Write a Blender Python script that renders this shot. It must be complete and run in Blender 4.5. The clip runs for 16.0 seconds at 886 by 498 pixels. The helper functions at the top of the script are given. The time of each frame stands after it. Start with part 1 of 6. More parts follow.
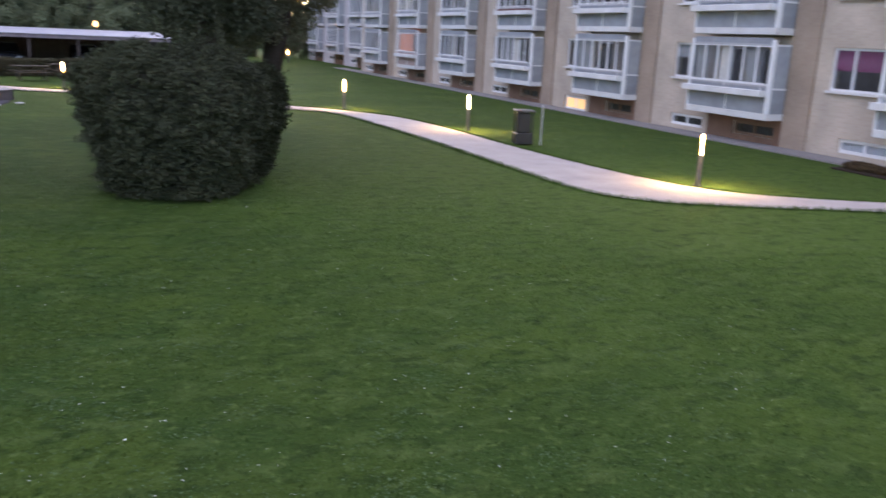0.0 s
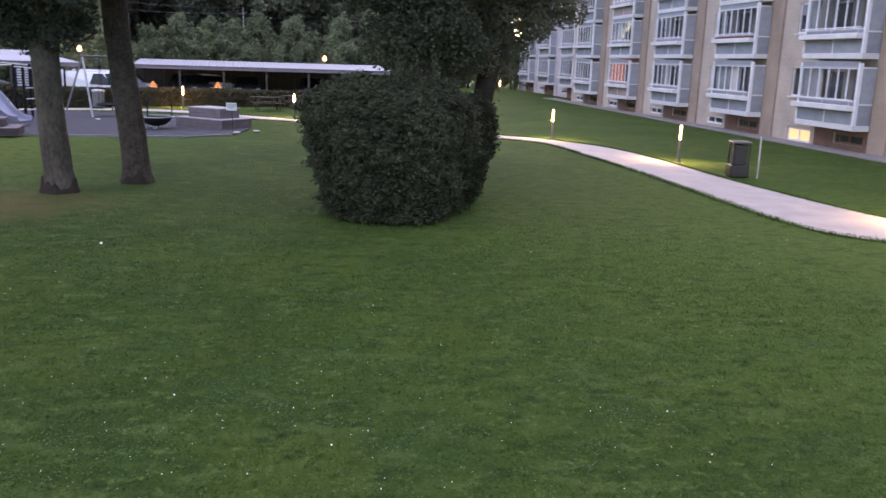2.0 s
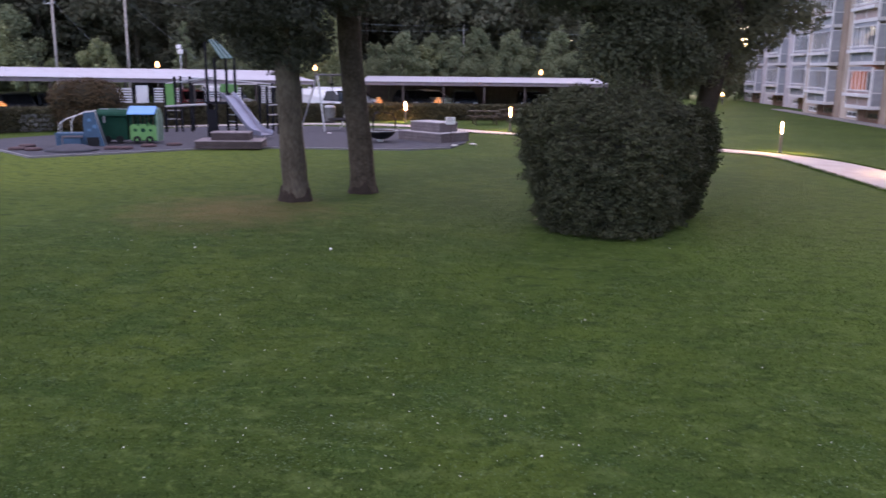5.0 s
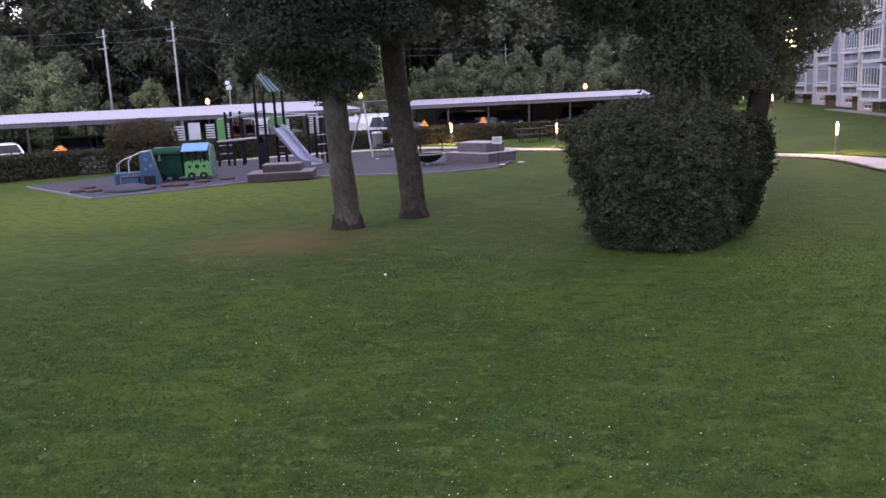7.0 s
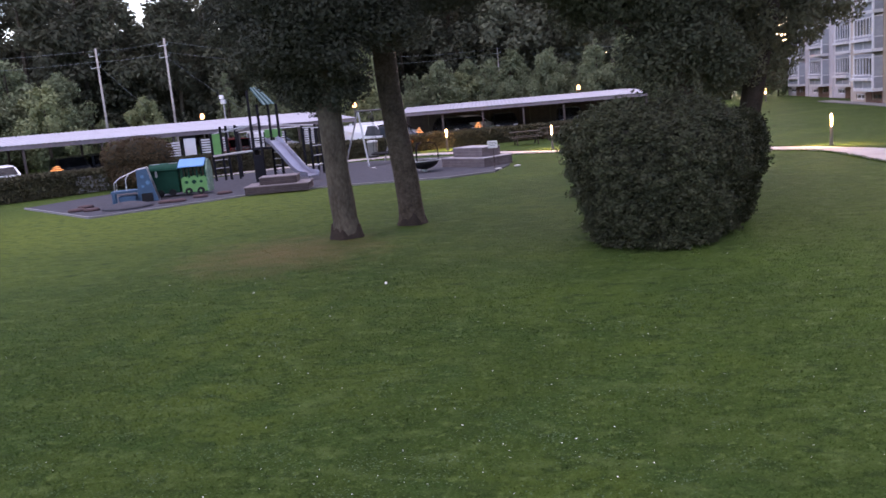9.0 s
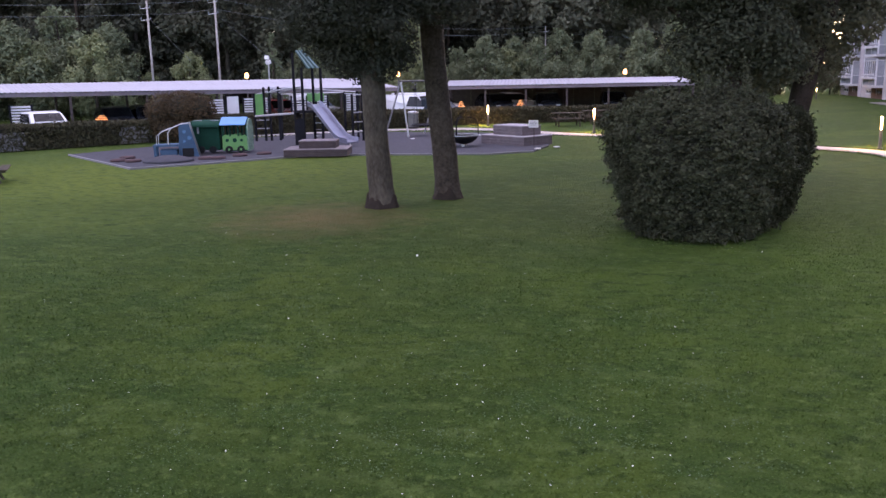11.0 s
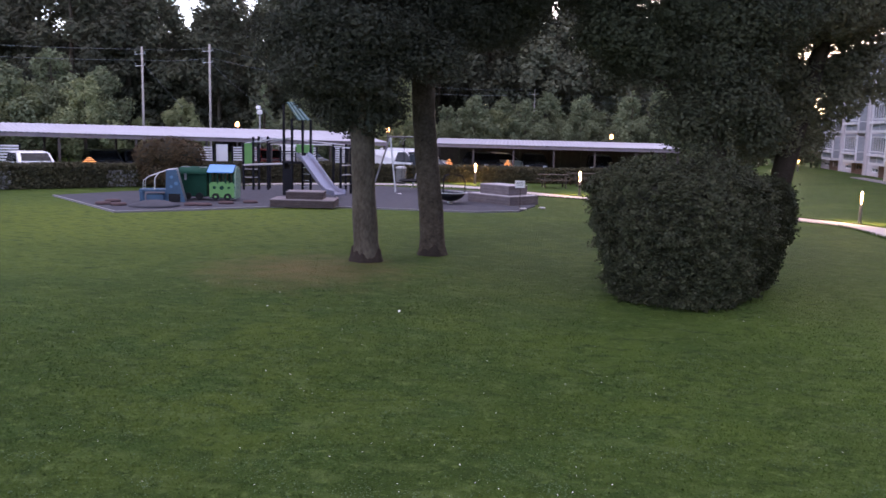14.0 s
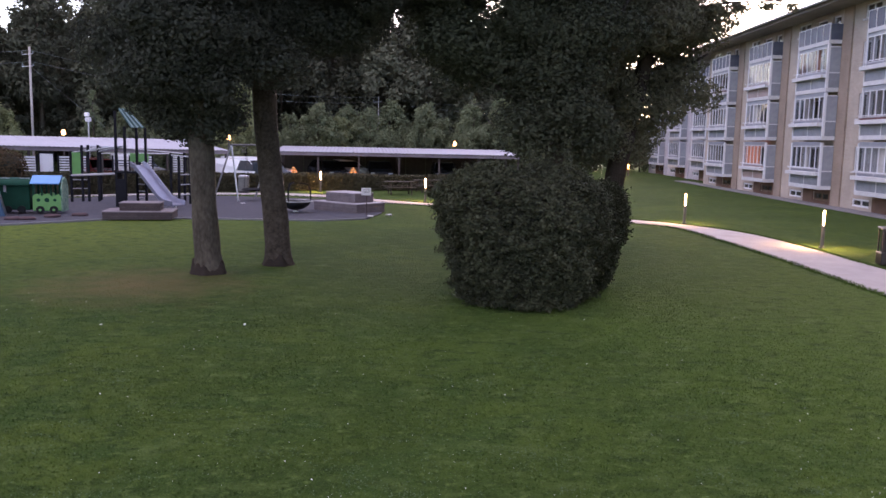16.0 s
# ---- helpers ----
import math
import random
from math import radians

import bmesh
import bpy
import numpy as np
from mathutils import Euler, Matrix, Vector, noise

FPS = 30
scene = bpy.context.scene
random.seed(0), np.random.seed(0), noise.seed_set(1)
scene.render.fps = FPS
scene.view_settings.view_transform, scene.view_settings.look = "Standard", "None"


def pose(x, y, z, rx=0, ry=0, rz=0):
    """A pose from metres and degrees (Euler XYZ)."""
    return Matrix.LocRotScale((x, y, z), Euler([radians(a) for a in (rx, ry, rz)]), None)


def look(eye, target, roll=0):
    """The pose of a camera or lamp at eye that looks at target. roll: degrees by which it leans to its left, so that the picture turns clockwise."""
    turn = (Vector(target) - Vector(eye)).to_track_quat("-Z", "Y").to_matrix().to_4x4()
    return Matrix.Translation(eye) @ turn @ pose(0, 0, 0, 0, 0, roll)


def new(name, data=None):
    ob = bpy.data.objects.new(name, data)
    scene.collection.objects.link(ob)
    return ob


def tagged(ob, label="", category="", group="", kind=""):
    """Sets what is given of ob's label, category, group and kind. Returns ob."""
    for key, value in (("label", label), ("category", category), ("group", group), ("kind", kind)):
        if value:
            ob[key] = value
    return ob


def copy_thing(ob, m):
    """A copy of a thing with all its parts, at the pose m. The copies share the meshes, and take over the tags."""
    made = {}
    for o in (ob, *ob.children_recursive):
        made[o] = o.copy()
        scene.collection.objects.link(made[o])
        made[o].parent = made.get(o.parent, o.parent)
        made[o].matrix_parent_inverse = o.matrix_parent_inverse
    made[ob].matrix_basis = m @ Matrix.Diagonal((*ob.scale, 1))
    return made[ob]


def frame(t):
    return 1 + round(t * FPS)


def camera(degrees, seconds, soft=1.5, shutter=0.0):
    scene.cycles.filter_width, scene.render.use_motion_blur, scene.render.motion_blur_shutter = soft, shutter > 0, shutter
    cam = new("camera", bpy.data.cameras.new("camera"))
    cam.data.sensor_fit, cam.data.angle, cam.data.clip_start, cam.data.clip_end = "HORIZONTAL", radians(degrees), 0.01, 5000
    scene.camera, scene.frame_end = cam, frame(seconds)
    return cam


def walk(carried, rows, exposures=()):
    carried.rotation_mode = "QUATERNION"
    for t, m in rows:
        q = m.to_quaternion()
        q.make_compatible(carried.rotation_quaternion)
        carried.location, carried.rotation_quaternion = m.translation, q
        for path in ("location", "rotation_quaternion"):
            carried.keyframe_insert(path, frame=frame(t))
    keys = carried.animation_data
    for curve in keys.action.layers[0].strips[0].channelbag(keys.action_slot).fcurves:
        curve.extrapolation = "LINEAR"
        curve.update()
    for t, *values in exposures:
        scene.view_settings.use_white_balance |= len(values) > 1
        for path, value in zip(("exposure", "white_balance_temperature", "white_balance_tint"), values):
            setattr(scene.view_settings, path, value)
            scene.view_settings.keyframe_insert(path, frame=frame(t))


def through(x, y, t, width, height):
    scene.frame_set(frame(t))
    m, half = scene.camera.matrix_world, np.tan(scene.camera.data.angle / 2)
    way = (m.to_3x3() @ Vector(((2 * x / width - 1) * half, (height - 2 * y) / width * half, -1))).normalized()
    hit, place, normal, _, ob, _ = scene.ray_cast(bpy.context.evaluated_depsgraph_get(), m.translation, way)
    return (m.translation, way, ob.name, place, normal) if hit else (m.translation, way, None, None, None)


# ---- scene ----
cam = camera(55.82, 16.0, 1.5, 0.5)
PATH = [
    (0.0, pose(0.149, 0.142, 3.057, 75.84, -2.53, -21.85)),
    (0.5, pose(0.138, 0.129, 3.041, 76.51, -2.31, -15.74)),
    (1.0, pose(0.138, 0.098, 3.057, 77.01, -1.45, -12.20)),
    (1.5, pose(0.139, 0.085, 3.065, 77.14, -1.15, -9.85)),
    (2.0, pose(0.136, 0.067, 3.058, 77.31, -1.81, -7.84)),
    (2.5, pose(0.120, 0.059, 3.055, 77.07, -2.19, -5.31)),
    (3.0, pose(0.118, 0.024, 3.069, 76.96, -1.28, -2.92)),
    (3.5, pose(0.105, 0.039, 3.060, 76.86, -0.55, -0.30)),
    (4.0, pose(0.099, 0.044, 3.055, 76.87, -0.62, 1.63)),
    (4.5, pose(0.103, 0.032, 3.052, 77.35, -0.82, 3.16)),
    (5.0, pose(0.074, 0.005, 3.071, 77.88, -0.60, 6.51)),
    (5.2, pose(0.060, 0.007, 3.072, 78.04, -0.49, 7.92)),
    (7.3, pose(0.036, -0.004, 3.108, 79.39, 3.20, 9.02)),
    (7.5, pose(0.037, 0.018, 3.107, 79.42, 3.67, 8.49)),
    (8.0, pose(0.036, -0.003, 3.114, 79.41, 3.51, 8.13)),
    (8.5, pose(0.040, -0.002, 3.106, 79.71, 3.67, 8.24)),
    (9.0, pose(0.045, -0.024, 3.118, 79.67, 4.90, 9.00)),
    (9.5, pose(0.048, 0.007, 3.101, 78.66, 5.66, 10.81)),
    (9.7, pose(0.045, 0.012, 3.098, 78.25, 5.15, 11.46)),
    (11.8, pose(0.043, -0.124, 3.182, 78.53, -1.06, 12.39)),
    (12.0, pose(0.046, -0.121, 3.173, 79.86, -1.49, 13.02)),
    (12.5, pose(0.028, -0.055, 3.159, 81.54, -2.39, 13.81)),
    (13.0, pose(0.035, -0.082, 3.169, 82.32, -2.86, 13.21)),
    (13.5, pose(0.033, -0.057, 3.171, 82.23, -2.10, 12.18)),
    (14.0, pose(0.029, -0.049, 3.173, 81.87, -1.38, 11.23)),
    (14.5, pose(0.031, -0.037, 3.173, 81.88, -1.23, 7.16)),
    (15.0, pose(0.036, 0.024, 3.172, 81.89, -1.02, 2.48)),
    (15.5, pose(0.037, 0.049, 3.156, 82.21, -1.14, 0.49)),
    (16.0, pose(0.027, 0.045, 3.160, 82.62, -1.19, 0.73)),
]
walk(cam, PATH, [(0.0, 2.17, 6050, 21), (0.7, 2.29, 6100, 24), (2.5, 2.31, 6180, 27), (4.0, 2.28, 6400, 33), (7.5, 2.31, 6400, 33), (13.0, 2.30, 6300, 34), (14.0, 2.24, 6300, 34), (14.5, 2.10, 6450, 36), (15.0, 2.11, 6550, 37), (16.0, 2.11, 6450, 34)])

# ---- dusk sky ----
world = bpy.data.worlds.new("dusk")
scene.world = world
world.use_nodes = True
wn = world.node_tree
sky = wn.nodes.new("ShaderNodeTexSky")
sky.sky_type = "NISHITA"
sky.sun_disc = False
sky.sun_elevation = radians(16)
sky.sun_rotation = radians(14)
sky.air_density, sky.dust_density, sky.ozone_density = 1.0, 0.9, 1.6
wn.links.new(sky.outputs["Color"], wn.nodes["Background"].inputs["Color"])
wn.nodes["Background"].inputs["Strength"].default_value = 0.105
sun = new("sun", bpy.data.lights.new("sun", "SUN"))
sun.data.energy, sun.data.angle, sun.data.color = 0.78, radians(110), (1.0, 0.87, 0.81)
sun.matrix_world = look((-7, -6, 32), (0, 0, 0))

rng = np.random.default_rng(7)


# ---- materials ----
def material(name, colour, second=None, rough=0.8, scale=8.0, fine=60.0, bump=0.15, metal=0.0, coords="Object", spread=0.5, island=0.0):
    """A surface whose colour wanders between two tones at two sizes, with fine relief."""
    m = bpy.data.materials.new(name)
    m.use_nodes = True
    n, l = m.node_tree.nodes, m.node_tree.links
    p = n["Principled BSDF"]
    p.inputs["Roughness"].default_value = rough
    p.inputs["Metallic"].default_value = metal
    if second is None:
        second = tuple(c * 0.72 for c in colour)
    tc = n.new("ShaderNodeTexCoord")
    big = n.new("ShaderNodeTexNoise")
    big.inputs["Scale"].default_value = scale
    big.inputs["Detail"].default_value = 4
    small = n.new("ShaderNodeTexNoise")
    small.inputs["Scale"].default_value = fine
    small.inputs["Detail"].default_value = 3
    for t in (big, small):
        l.new(tc.outputs[coords], t.inputs["Vector"])
    add = n.new("ShaderNodeMath")
    add.operation = "ADD"
    l.new(big.outputs["Fac"], add.inputs[0])
    l.new(small.outputs["Fac"], add.inputs[1])
    last = add.outputs[0]
    if island:
        geo = n.new("ShaderNodeNewGeometry")
        three = n.new("ShaderNodeMath")
        three.operation = "MULTIPLY_ADD"
        three.inputs[1].default_value = island
        l.new(geo.outputs["Random Per Island"], three.inputs[0])
        l.new(last, three.inputs[2])
        less = n.new("ShaderNodeMath")
        less.operation = "SUBTRACT"
        less.inputs[1].default_value = island / 2
        l.new(three.outputs[0], less.inputs[0])
        last = less.outputs[0]
    rng_node = n.new("ShaderNodeMapRange")
    rng_node.inputs["From Min"].default_value = 1.0 - spread * 0.6
    rng_node.inputs["From Max"].default_value = 1.0 + spread * 0.6
    l.new(last, rng_node.inputs["Value"])
    mix = n.new("ShaderNodeMix")
    mix.data_type = "RGBA"
    mix.inputs["A"].default_value = (*second, 1)
    mix.inputs["B"].default_value = (*colour, 1)
    l.new(rng_node.outputs["Result"], mix.inputs["Factor"])
    l.new(mix.outputs["Result"], p.inputs["Base Color"])
    if bump:
        b = n.new("ShaderNodeBump")
        b.inputs["Strength"].default_value = bump
        b.inputs["Distance"].default_value = 0.02
        l.new(small.outputs["Fac"], b.inputs["Height"])
        l.new(b.outputs["Normal"], p.inputs["Normal"])
    return m


def leaf_material(name, colour, second, rough=0.6, through=0.25):
    m = material(name, colour, second, rough, 0.6, 5.0, 0.0, island=0.4, spread=0.75)
    n, l = m.node_tree.nodes, m.node_tree.links
    p = n["Principled BSDF"]
    p.inputs["Specular IOR Level"].default_value = 0.12
    out = n["Material Output"]
    tr = n.new("ShaderNodeBsdfTranslucent")
    src = p.inputs["Base Color"].links[0].from_socket
    l.new(src, tr.inputs["Color"])
    mx = n.new("ShaderNodeMixShader")
    mx.inputs["Fac"].default_value = through
    l.new(p.outputs[0], mx.inputs[1])
    l.new(tr.outputs[0], mx.inputs[2])
    l.new(mx.outputs[0], out.inputs["Surface"])
    return m


def tint_by_object(m, lo, hi):
    """Lighter and darker copies of one kind, tree by tree."""
    n, l = m.node_tree.nodes, m.node_tree.links
    p = n["Principled BSDF"]
    src = p.inputs["Base Color"].links[0].from_socket
    info = n.new("ShaderNodeObjectInfo")
    r = n.new("ShaderNodeMapRange")
    r.inputs["To Min"].default_value, r.inputs["To Max"].default_value = lo, hi
    l.new(info.outputs["Random"], r.inputs["Value"])
    x = n.new("ShaderNodeMix")
    x.data_type, x.blend_type = "RGBA", "MULTIPLY"
    x.inputs["Factor"].default_value = 1
    l.new(src, x.inputs["A"])
    l.new(r.outputs["Result"], x.inputs["B"])
    for k in list(src.links):
        if k.to_node != x:
            l.new(x.outputs["Result"], k.to_socket)


def glow(name, colour, strength):
    m = bpy.data.materials.new(name)
    m.use_nodes = True
    p = m.node_tree.nodes["Principled BSDF"]
    p.inputs["Base Color"].default_value = (*colour, 1)
    p.inputs["Emission Color"].default_value = (*colour, 1)
    p.inputs["Emission Strength"].default_value = strength
    return m


def glass_material(name, tint=(0.80, 0.83, 0.86)):
    m = bpy.data.materials.new(name)
    m.use_nodes = True
    n, l = m.node_tree.nodes, m.node_tree.links
    n.remove(n["Principled BSDF"])
    clear = n.new("ShaderNodeBsdfTransparent")
    clear.inputs["Color"].default_value = (*tint, 1)
    shine = n.new("ShaderNodeBsdfGlossy")
    shine.inputs["Roughness"].default_value = 0.03
    facing = n.new("ShaderNodeLayerWeight")
    facing.inputs["Blend"].default_value = 0.5
    steep = n.new("ShaderNodeMath")
    steep.operation = "POWER"
    steep.inputs[1].default_value = 5.0
    l.new(facing.outputs["Facing"], steep.inputs[0])
    fr = n.new("ShaderNodeMath")
    fr.operation = "MULTIPLY_ADD"
    fr.inputs[1].default_value, fr.inputs[2].default_value = 0.5, 0.025
    l.new(steep.outputs[0], fr.inputs[0])
    mx = n.new("ShaderNodeMixShader")
    # diffuse grey put in for brightness the rooms lack, so panes are less black
    grey_lift = n.new("ShaderNodeBsdfDiffuse")
    grey_lift.inputs["Color"].default_value = (0.42, 0.43, 0.46, 1)
    veil = n.new("ShaderNodeMixShader")
    veil.inputs["Fac"].default_value = 0.045
    l.new(clear.outputs[0], veil.inputs[1])
    l.new(grey_lift.outputs[0], veil.inputs[2])
    l.new(fr.outputs[0], mx.inputs["Fac"])
    l.new(veil.outputs[0], mx.inputs[1])
    l.new(shine.outputs[0], mx.inputs[2])
    l.new(mx.outputs[0], n["Material Output"].inputs["Surface"])
    return m


def brick_material(name, tone=(1.0, 1.0, 1.0)):
    m = bpy.data.materials.new(name)
    m.use_nodes = True
    n, l = m.node_tree.nodes, m.node_tree.links
    p = n["Principled BSDF"]
    p.inputs["Roughness"].default_value = 0.9
    tc = n.new("ShaderNodeTexCoord")
    sep = n.new("ShaderNodeSeparateXYZ")
    l.new(tc.outputs["Object"], sep.inputs[0])
    add = n.new("ShaderNodeMath")
    l.new(sep.outputs["X"], add.inputs[0])
    l.new(sep.outputs["Y"], add.inputs[1])
    com = n.new("ShaderNodeCombineXYZ")
    l.new(add.outputs[0], com.inputs["X"])
    l.new(sep.outputs["Z"], com.inputs["Y"])
    br = n.new("ShaderNodeTexBrick")
    br.inputs["Scale"].default_value = 1.0
    br.inputs["Brick Width"].default_value = 0.24
    br.inputs["Row Height"].default_value = 0.075
    br.inputs["Mortar Size"].default_value = 0.008
    br.inputs["Color1"].default_value = (0.47 * tone[0], 0.398 * tone[1], 0.330 * tone[2], 1)
    br.inputs["Color2"].default_value = (0.425 * tone[0], 0.353 * tone[1], 0.292 * tone[2], 1)
    br.inputs["Mortar"].default_value = (0.44 * tone[0], 0.385 * tone[1], 0.335 * tone[2], 1)
    l.new(com.outputs[0], br.inputs["Vector"])
    no = n.new("ShaderNodeTexNoise")
    no.inputs["Scale"].default_value = 0.7
    no.inputs["Detail"].default_value = 5
    l.new(tc.outputs["Object"], no.inputs["Vector"])
    ramp = n.new("ShaderNodeMapRange")
    ramp.inputs["From Min"].default_value, ramp.inputs["From Max"].default_value = 0.3, 0.7
    ramp.inputs["To Min"].default_value, ramp.inputs["To Max"].default_value = 0.82, 1.12
    l.new(no.outputs["Fac"], ramp.inputs["Value"])
    mul = n.new("ShaderNodeMix")
    mul.data_type, mul.blend_type = "RGBA", "MULTIPLY"
    mul.inputs["Factor"].default_value = 1
    l.new(br.outputs["Color"], mul.inputs["A"])
    l.new(ramp.outputs["Result"], mul.inputs["B"])
    l.new(mul.outputs["Result"], p.inputs["Base Color"])
    b = n.new("ShaderNodeBump")
    b.inputs["Strength"].default_value = 0.4
    b.inputs["Distance"].default_value = 0.01
    l.new(br.outputs["Fac"], b.inputs["Height"])
    b.invert = True
    l.new(b.outputs["Normal"], p.inputs["Normal"])
    return m


def lawn_material(name="lawn", gain=1.0):
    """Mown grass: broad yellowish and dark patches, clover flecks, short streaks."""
    m = bpy.data.materials.new(name)
    m.use_nodes = True
    n, l = m.node_tree.nodes, m.node_tree.links
    p = n["Principled BSDF"]
    p.inputs["Roughness"].default_value = 0.9
    p.inputs["Specular IOR Level"].default_value = 0.05
    tc = n.new("ShaderNodeTexCoord")

    def noise_at(scale, detail, vec=None):
        t = n.new("ShaderNodeTexNoise")
        t.inputs["Scale"].default_value, t.inputs["Detail"].default_value = scale, detail
        l.new(vec or tc.outputs["Object"], t.inputs["Vector"])
        return t.outputs["Fac"]

    def blend(fac, lo, hi, a, b, how="MIX"):
        r = n.new("ShaderNodeMapRange")
        r.inputs["From Min"].default_value, r.inputs["From Max"].default_value = lo, hi
        l.new(fac, r.inputs["Value"])
        x = n.new("ShaderNodeMix")
        x.data_type, x.blend_type = "RGBA", how
        l.new(r.outputs["Result"], x.inputs["Factor"])
        for key, v in (("A", a), ("B", b)):
            if isinstance(v, tuple):
                x.inputs[key].default_value = (*(q * gain for q in v), 1)
            else:
                l.new(v, x.inputs[key])
        return x.outputs["Result"]

    c = blend(noise_at(0.3, 3), 0.36, 0.64, (0.030, 0.054, 0.012), (0.059, 0.091, 0.0165))
    c = blend(noise_at(0.9, 4), 0.47, 0.62, c, (0.036, 0.066, 0.015))
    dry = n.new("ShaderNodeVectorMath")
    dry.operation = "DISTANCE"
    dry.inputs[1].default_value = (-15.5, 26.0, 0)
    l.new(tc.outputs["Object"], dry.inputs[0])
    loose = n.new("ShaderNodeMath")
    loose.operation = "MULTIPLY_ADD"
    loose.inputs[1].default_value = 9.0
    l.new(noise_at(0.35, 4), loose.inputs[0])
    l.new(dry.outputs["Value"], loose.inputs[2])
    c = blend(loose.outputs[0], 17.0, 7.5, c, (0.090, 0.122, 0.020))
    # lighter grass patch, its colour also making up for weak light on this side
    right_lift = n.new("ShaderNodeVectorMath")
    right_lift.operation = "DISTANCE"
    right_lift.inputs[1].default_value = (11.0, 14.0, 0)
    l.new(tc.outputs["Object"], right_lift.inputs[0])
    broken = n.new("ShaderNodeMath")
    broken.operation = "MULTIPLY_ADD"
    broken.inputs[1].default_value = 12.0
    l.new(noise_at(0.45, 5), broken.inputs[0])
    l.new(right_lift.outputs["Value"], broken.inputs[2])
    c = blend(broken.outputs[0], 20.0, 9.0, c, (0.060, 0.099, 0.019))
    streak = n.new("ShaderNodeMapping")
    streak.inputs["Scale"].default_value = (1.0, 1.6, 1.0)
    streak.inputs["Rotation"].default_value = (0, 0, 0.25)
    l.new(tc.outputs["Object"], streak.inputs["Vector"])
    c = blend(noise_at(1.7, 5, streak.outputs[0]), 0.53, 0.72, c, (0.072, 0.108, 0.029))
    c = blend(noise_at(2.6, 5, streak.outputs[0]), 0.52, 0.70, c, (0.027, 0.048, 0.012))
    c = blend(noise_at(7.0, 4), 0.54, 0.72, c, (0.029, 0.051, 0.012))
    c = blend(noise_at(9.0, 4), 0.58, 0.70, c, (0.078, 0.117, 0.030))
    c = blend(noise_at(42, 2), 0.60, 0.74, c, (0.086, 0.130, 0.036))
    c = blend(noise_at(60, 2), 0.58, 0.72, c, (0.034, 0.057, 0.014))
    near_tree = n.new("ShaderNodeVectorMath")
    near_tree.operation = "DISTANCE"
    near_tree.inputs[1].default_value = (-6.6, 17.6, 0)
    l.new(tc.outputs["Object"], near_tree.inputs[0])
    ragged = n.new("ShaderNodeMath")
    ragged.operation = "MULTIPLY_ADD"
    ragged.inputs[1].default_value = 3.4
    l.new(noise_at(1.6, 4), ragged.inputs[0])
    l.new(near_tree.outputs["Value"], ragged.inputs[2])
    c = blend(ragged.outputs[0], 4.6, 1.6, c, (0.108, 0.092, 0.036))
    l.new(c, p.inputs["Base Color"])
    b = n.new("ShaderNodeBump")
    b.inputs["Strength"].default_value, b.inputs["Distance"].default_value = 1.0, 0.06
    l.new(noise_at(22, 5), b.inputs["Height"])
    l.new(b.outputs["Normal"], p.inputs["Normal"])
    return m


M = {}
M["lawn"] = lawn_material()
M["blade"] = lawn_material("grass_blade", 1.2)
M["path"] = material("path_gravel", (0.40, 0.36, 0.34), (0.28, 0.25, 0.24), 0.95, 1.4, 90, 0.3)
M["rubber"] = material("rubber_surface", (0.064, 0.064, 0.076), (0.046, 0.046, 0.055), 0.95, 2.5, 120, 0.25)
M["kerb"] = material("kerb_stone", (0.20, 0.197, 0.21), (0.14, 0.137, 0.145), 0.9, 3, 70, 0.3)
M["soil"] = material("bare_soil", (0.038, 0.029, 0.023), (0.020, 0.015, 0.012), 1.0, 4, 60, 0.5)
M["asphalt"] = material("asphalt", (0.06, 0.058, 0.06), (0.04, 0.04, 0.042), 0.9, 2, 100, 0.3)
M["bark"] = material("bark", (0.094, 0.079, 0.060), (0.034, 0.028, 0.021), 0.95, 2.6, 17, 1.0)
bn = M["bark"].node_tree
furrow = bn.nodes.new("ShaderNodeMapping")
furrow.inputs["Scale"].default_value = (1.0, 1.0, 0.5)
bn.links.new(bn.nodes["Texture Coordinate"].outputs["Object"], furrow.inputs["Vector"])
for nd in bn.nodes:
    if nd.type == "TEX_NOISE":
        bn.links.new(furrow.outputs["Vector"], nd.inputs["Vector"])
M["bark_mid"] = material("brown_bark", (0.080, 0.063, 0.047), (0.026, 0.020, 0.015), 0.95, 3, 15, 1.0)
M["bark_dark"] = material("dark_bark", (0.050, 0.039, 0.032), (0.024, 0.018, 0.015), 0.95, 4, 22, 1.0)
M["leaf"] = leaf_material("tree_leaf", (0.140, 0.140, 0.086), (0.075, 0.073, 0.046))
M["leaf_dark"] = leaf_material("dark_tree_leaf", (0.058, 0.062, 0.044), (0.038, 0.041, 0.030), 0.65, 0.2)
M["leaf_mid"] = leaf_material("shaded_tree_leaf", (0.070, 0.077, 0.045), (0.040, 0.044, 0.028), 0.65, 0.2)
M["leaf_bush"] = leaf_material("bush_leaf", (0.068, 0.074, 0.040), (0.022, 0.025, 0.014), 0.5, 0.15)
M["leaf_hedge"] = leaf_material("hedge_leaf", (0.085, 0.080, 0.046), (0.045, 0.042, 0.026), 0.7, 0.15)
M["leaf_brown"] = leaf_material("brown_bush_leaf", (0.090, 0.063, 0.033), (0.048, 0.034, 0.020), 0.8, 0.15)
M["leaf_wood"] = leaf_material("wood_leaf", (0.120, 0.126, 0.082), (0.048, 0.052, 0.036), 0.7, 0.25)
M["leaf_shrub"] = leaf_material("grey_shrub_leaf", (0.19, 0.222, 0.125), (0.080, 0.094, 0.054), 0.7, 0.25)
M["leaf_pale"] = leaf_material("pale_shrub_leaf", (0.25, 0.280, 0.14), (0.12, 0.138, 0.070), 0.7, 0.25)
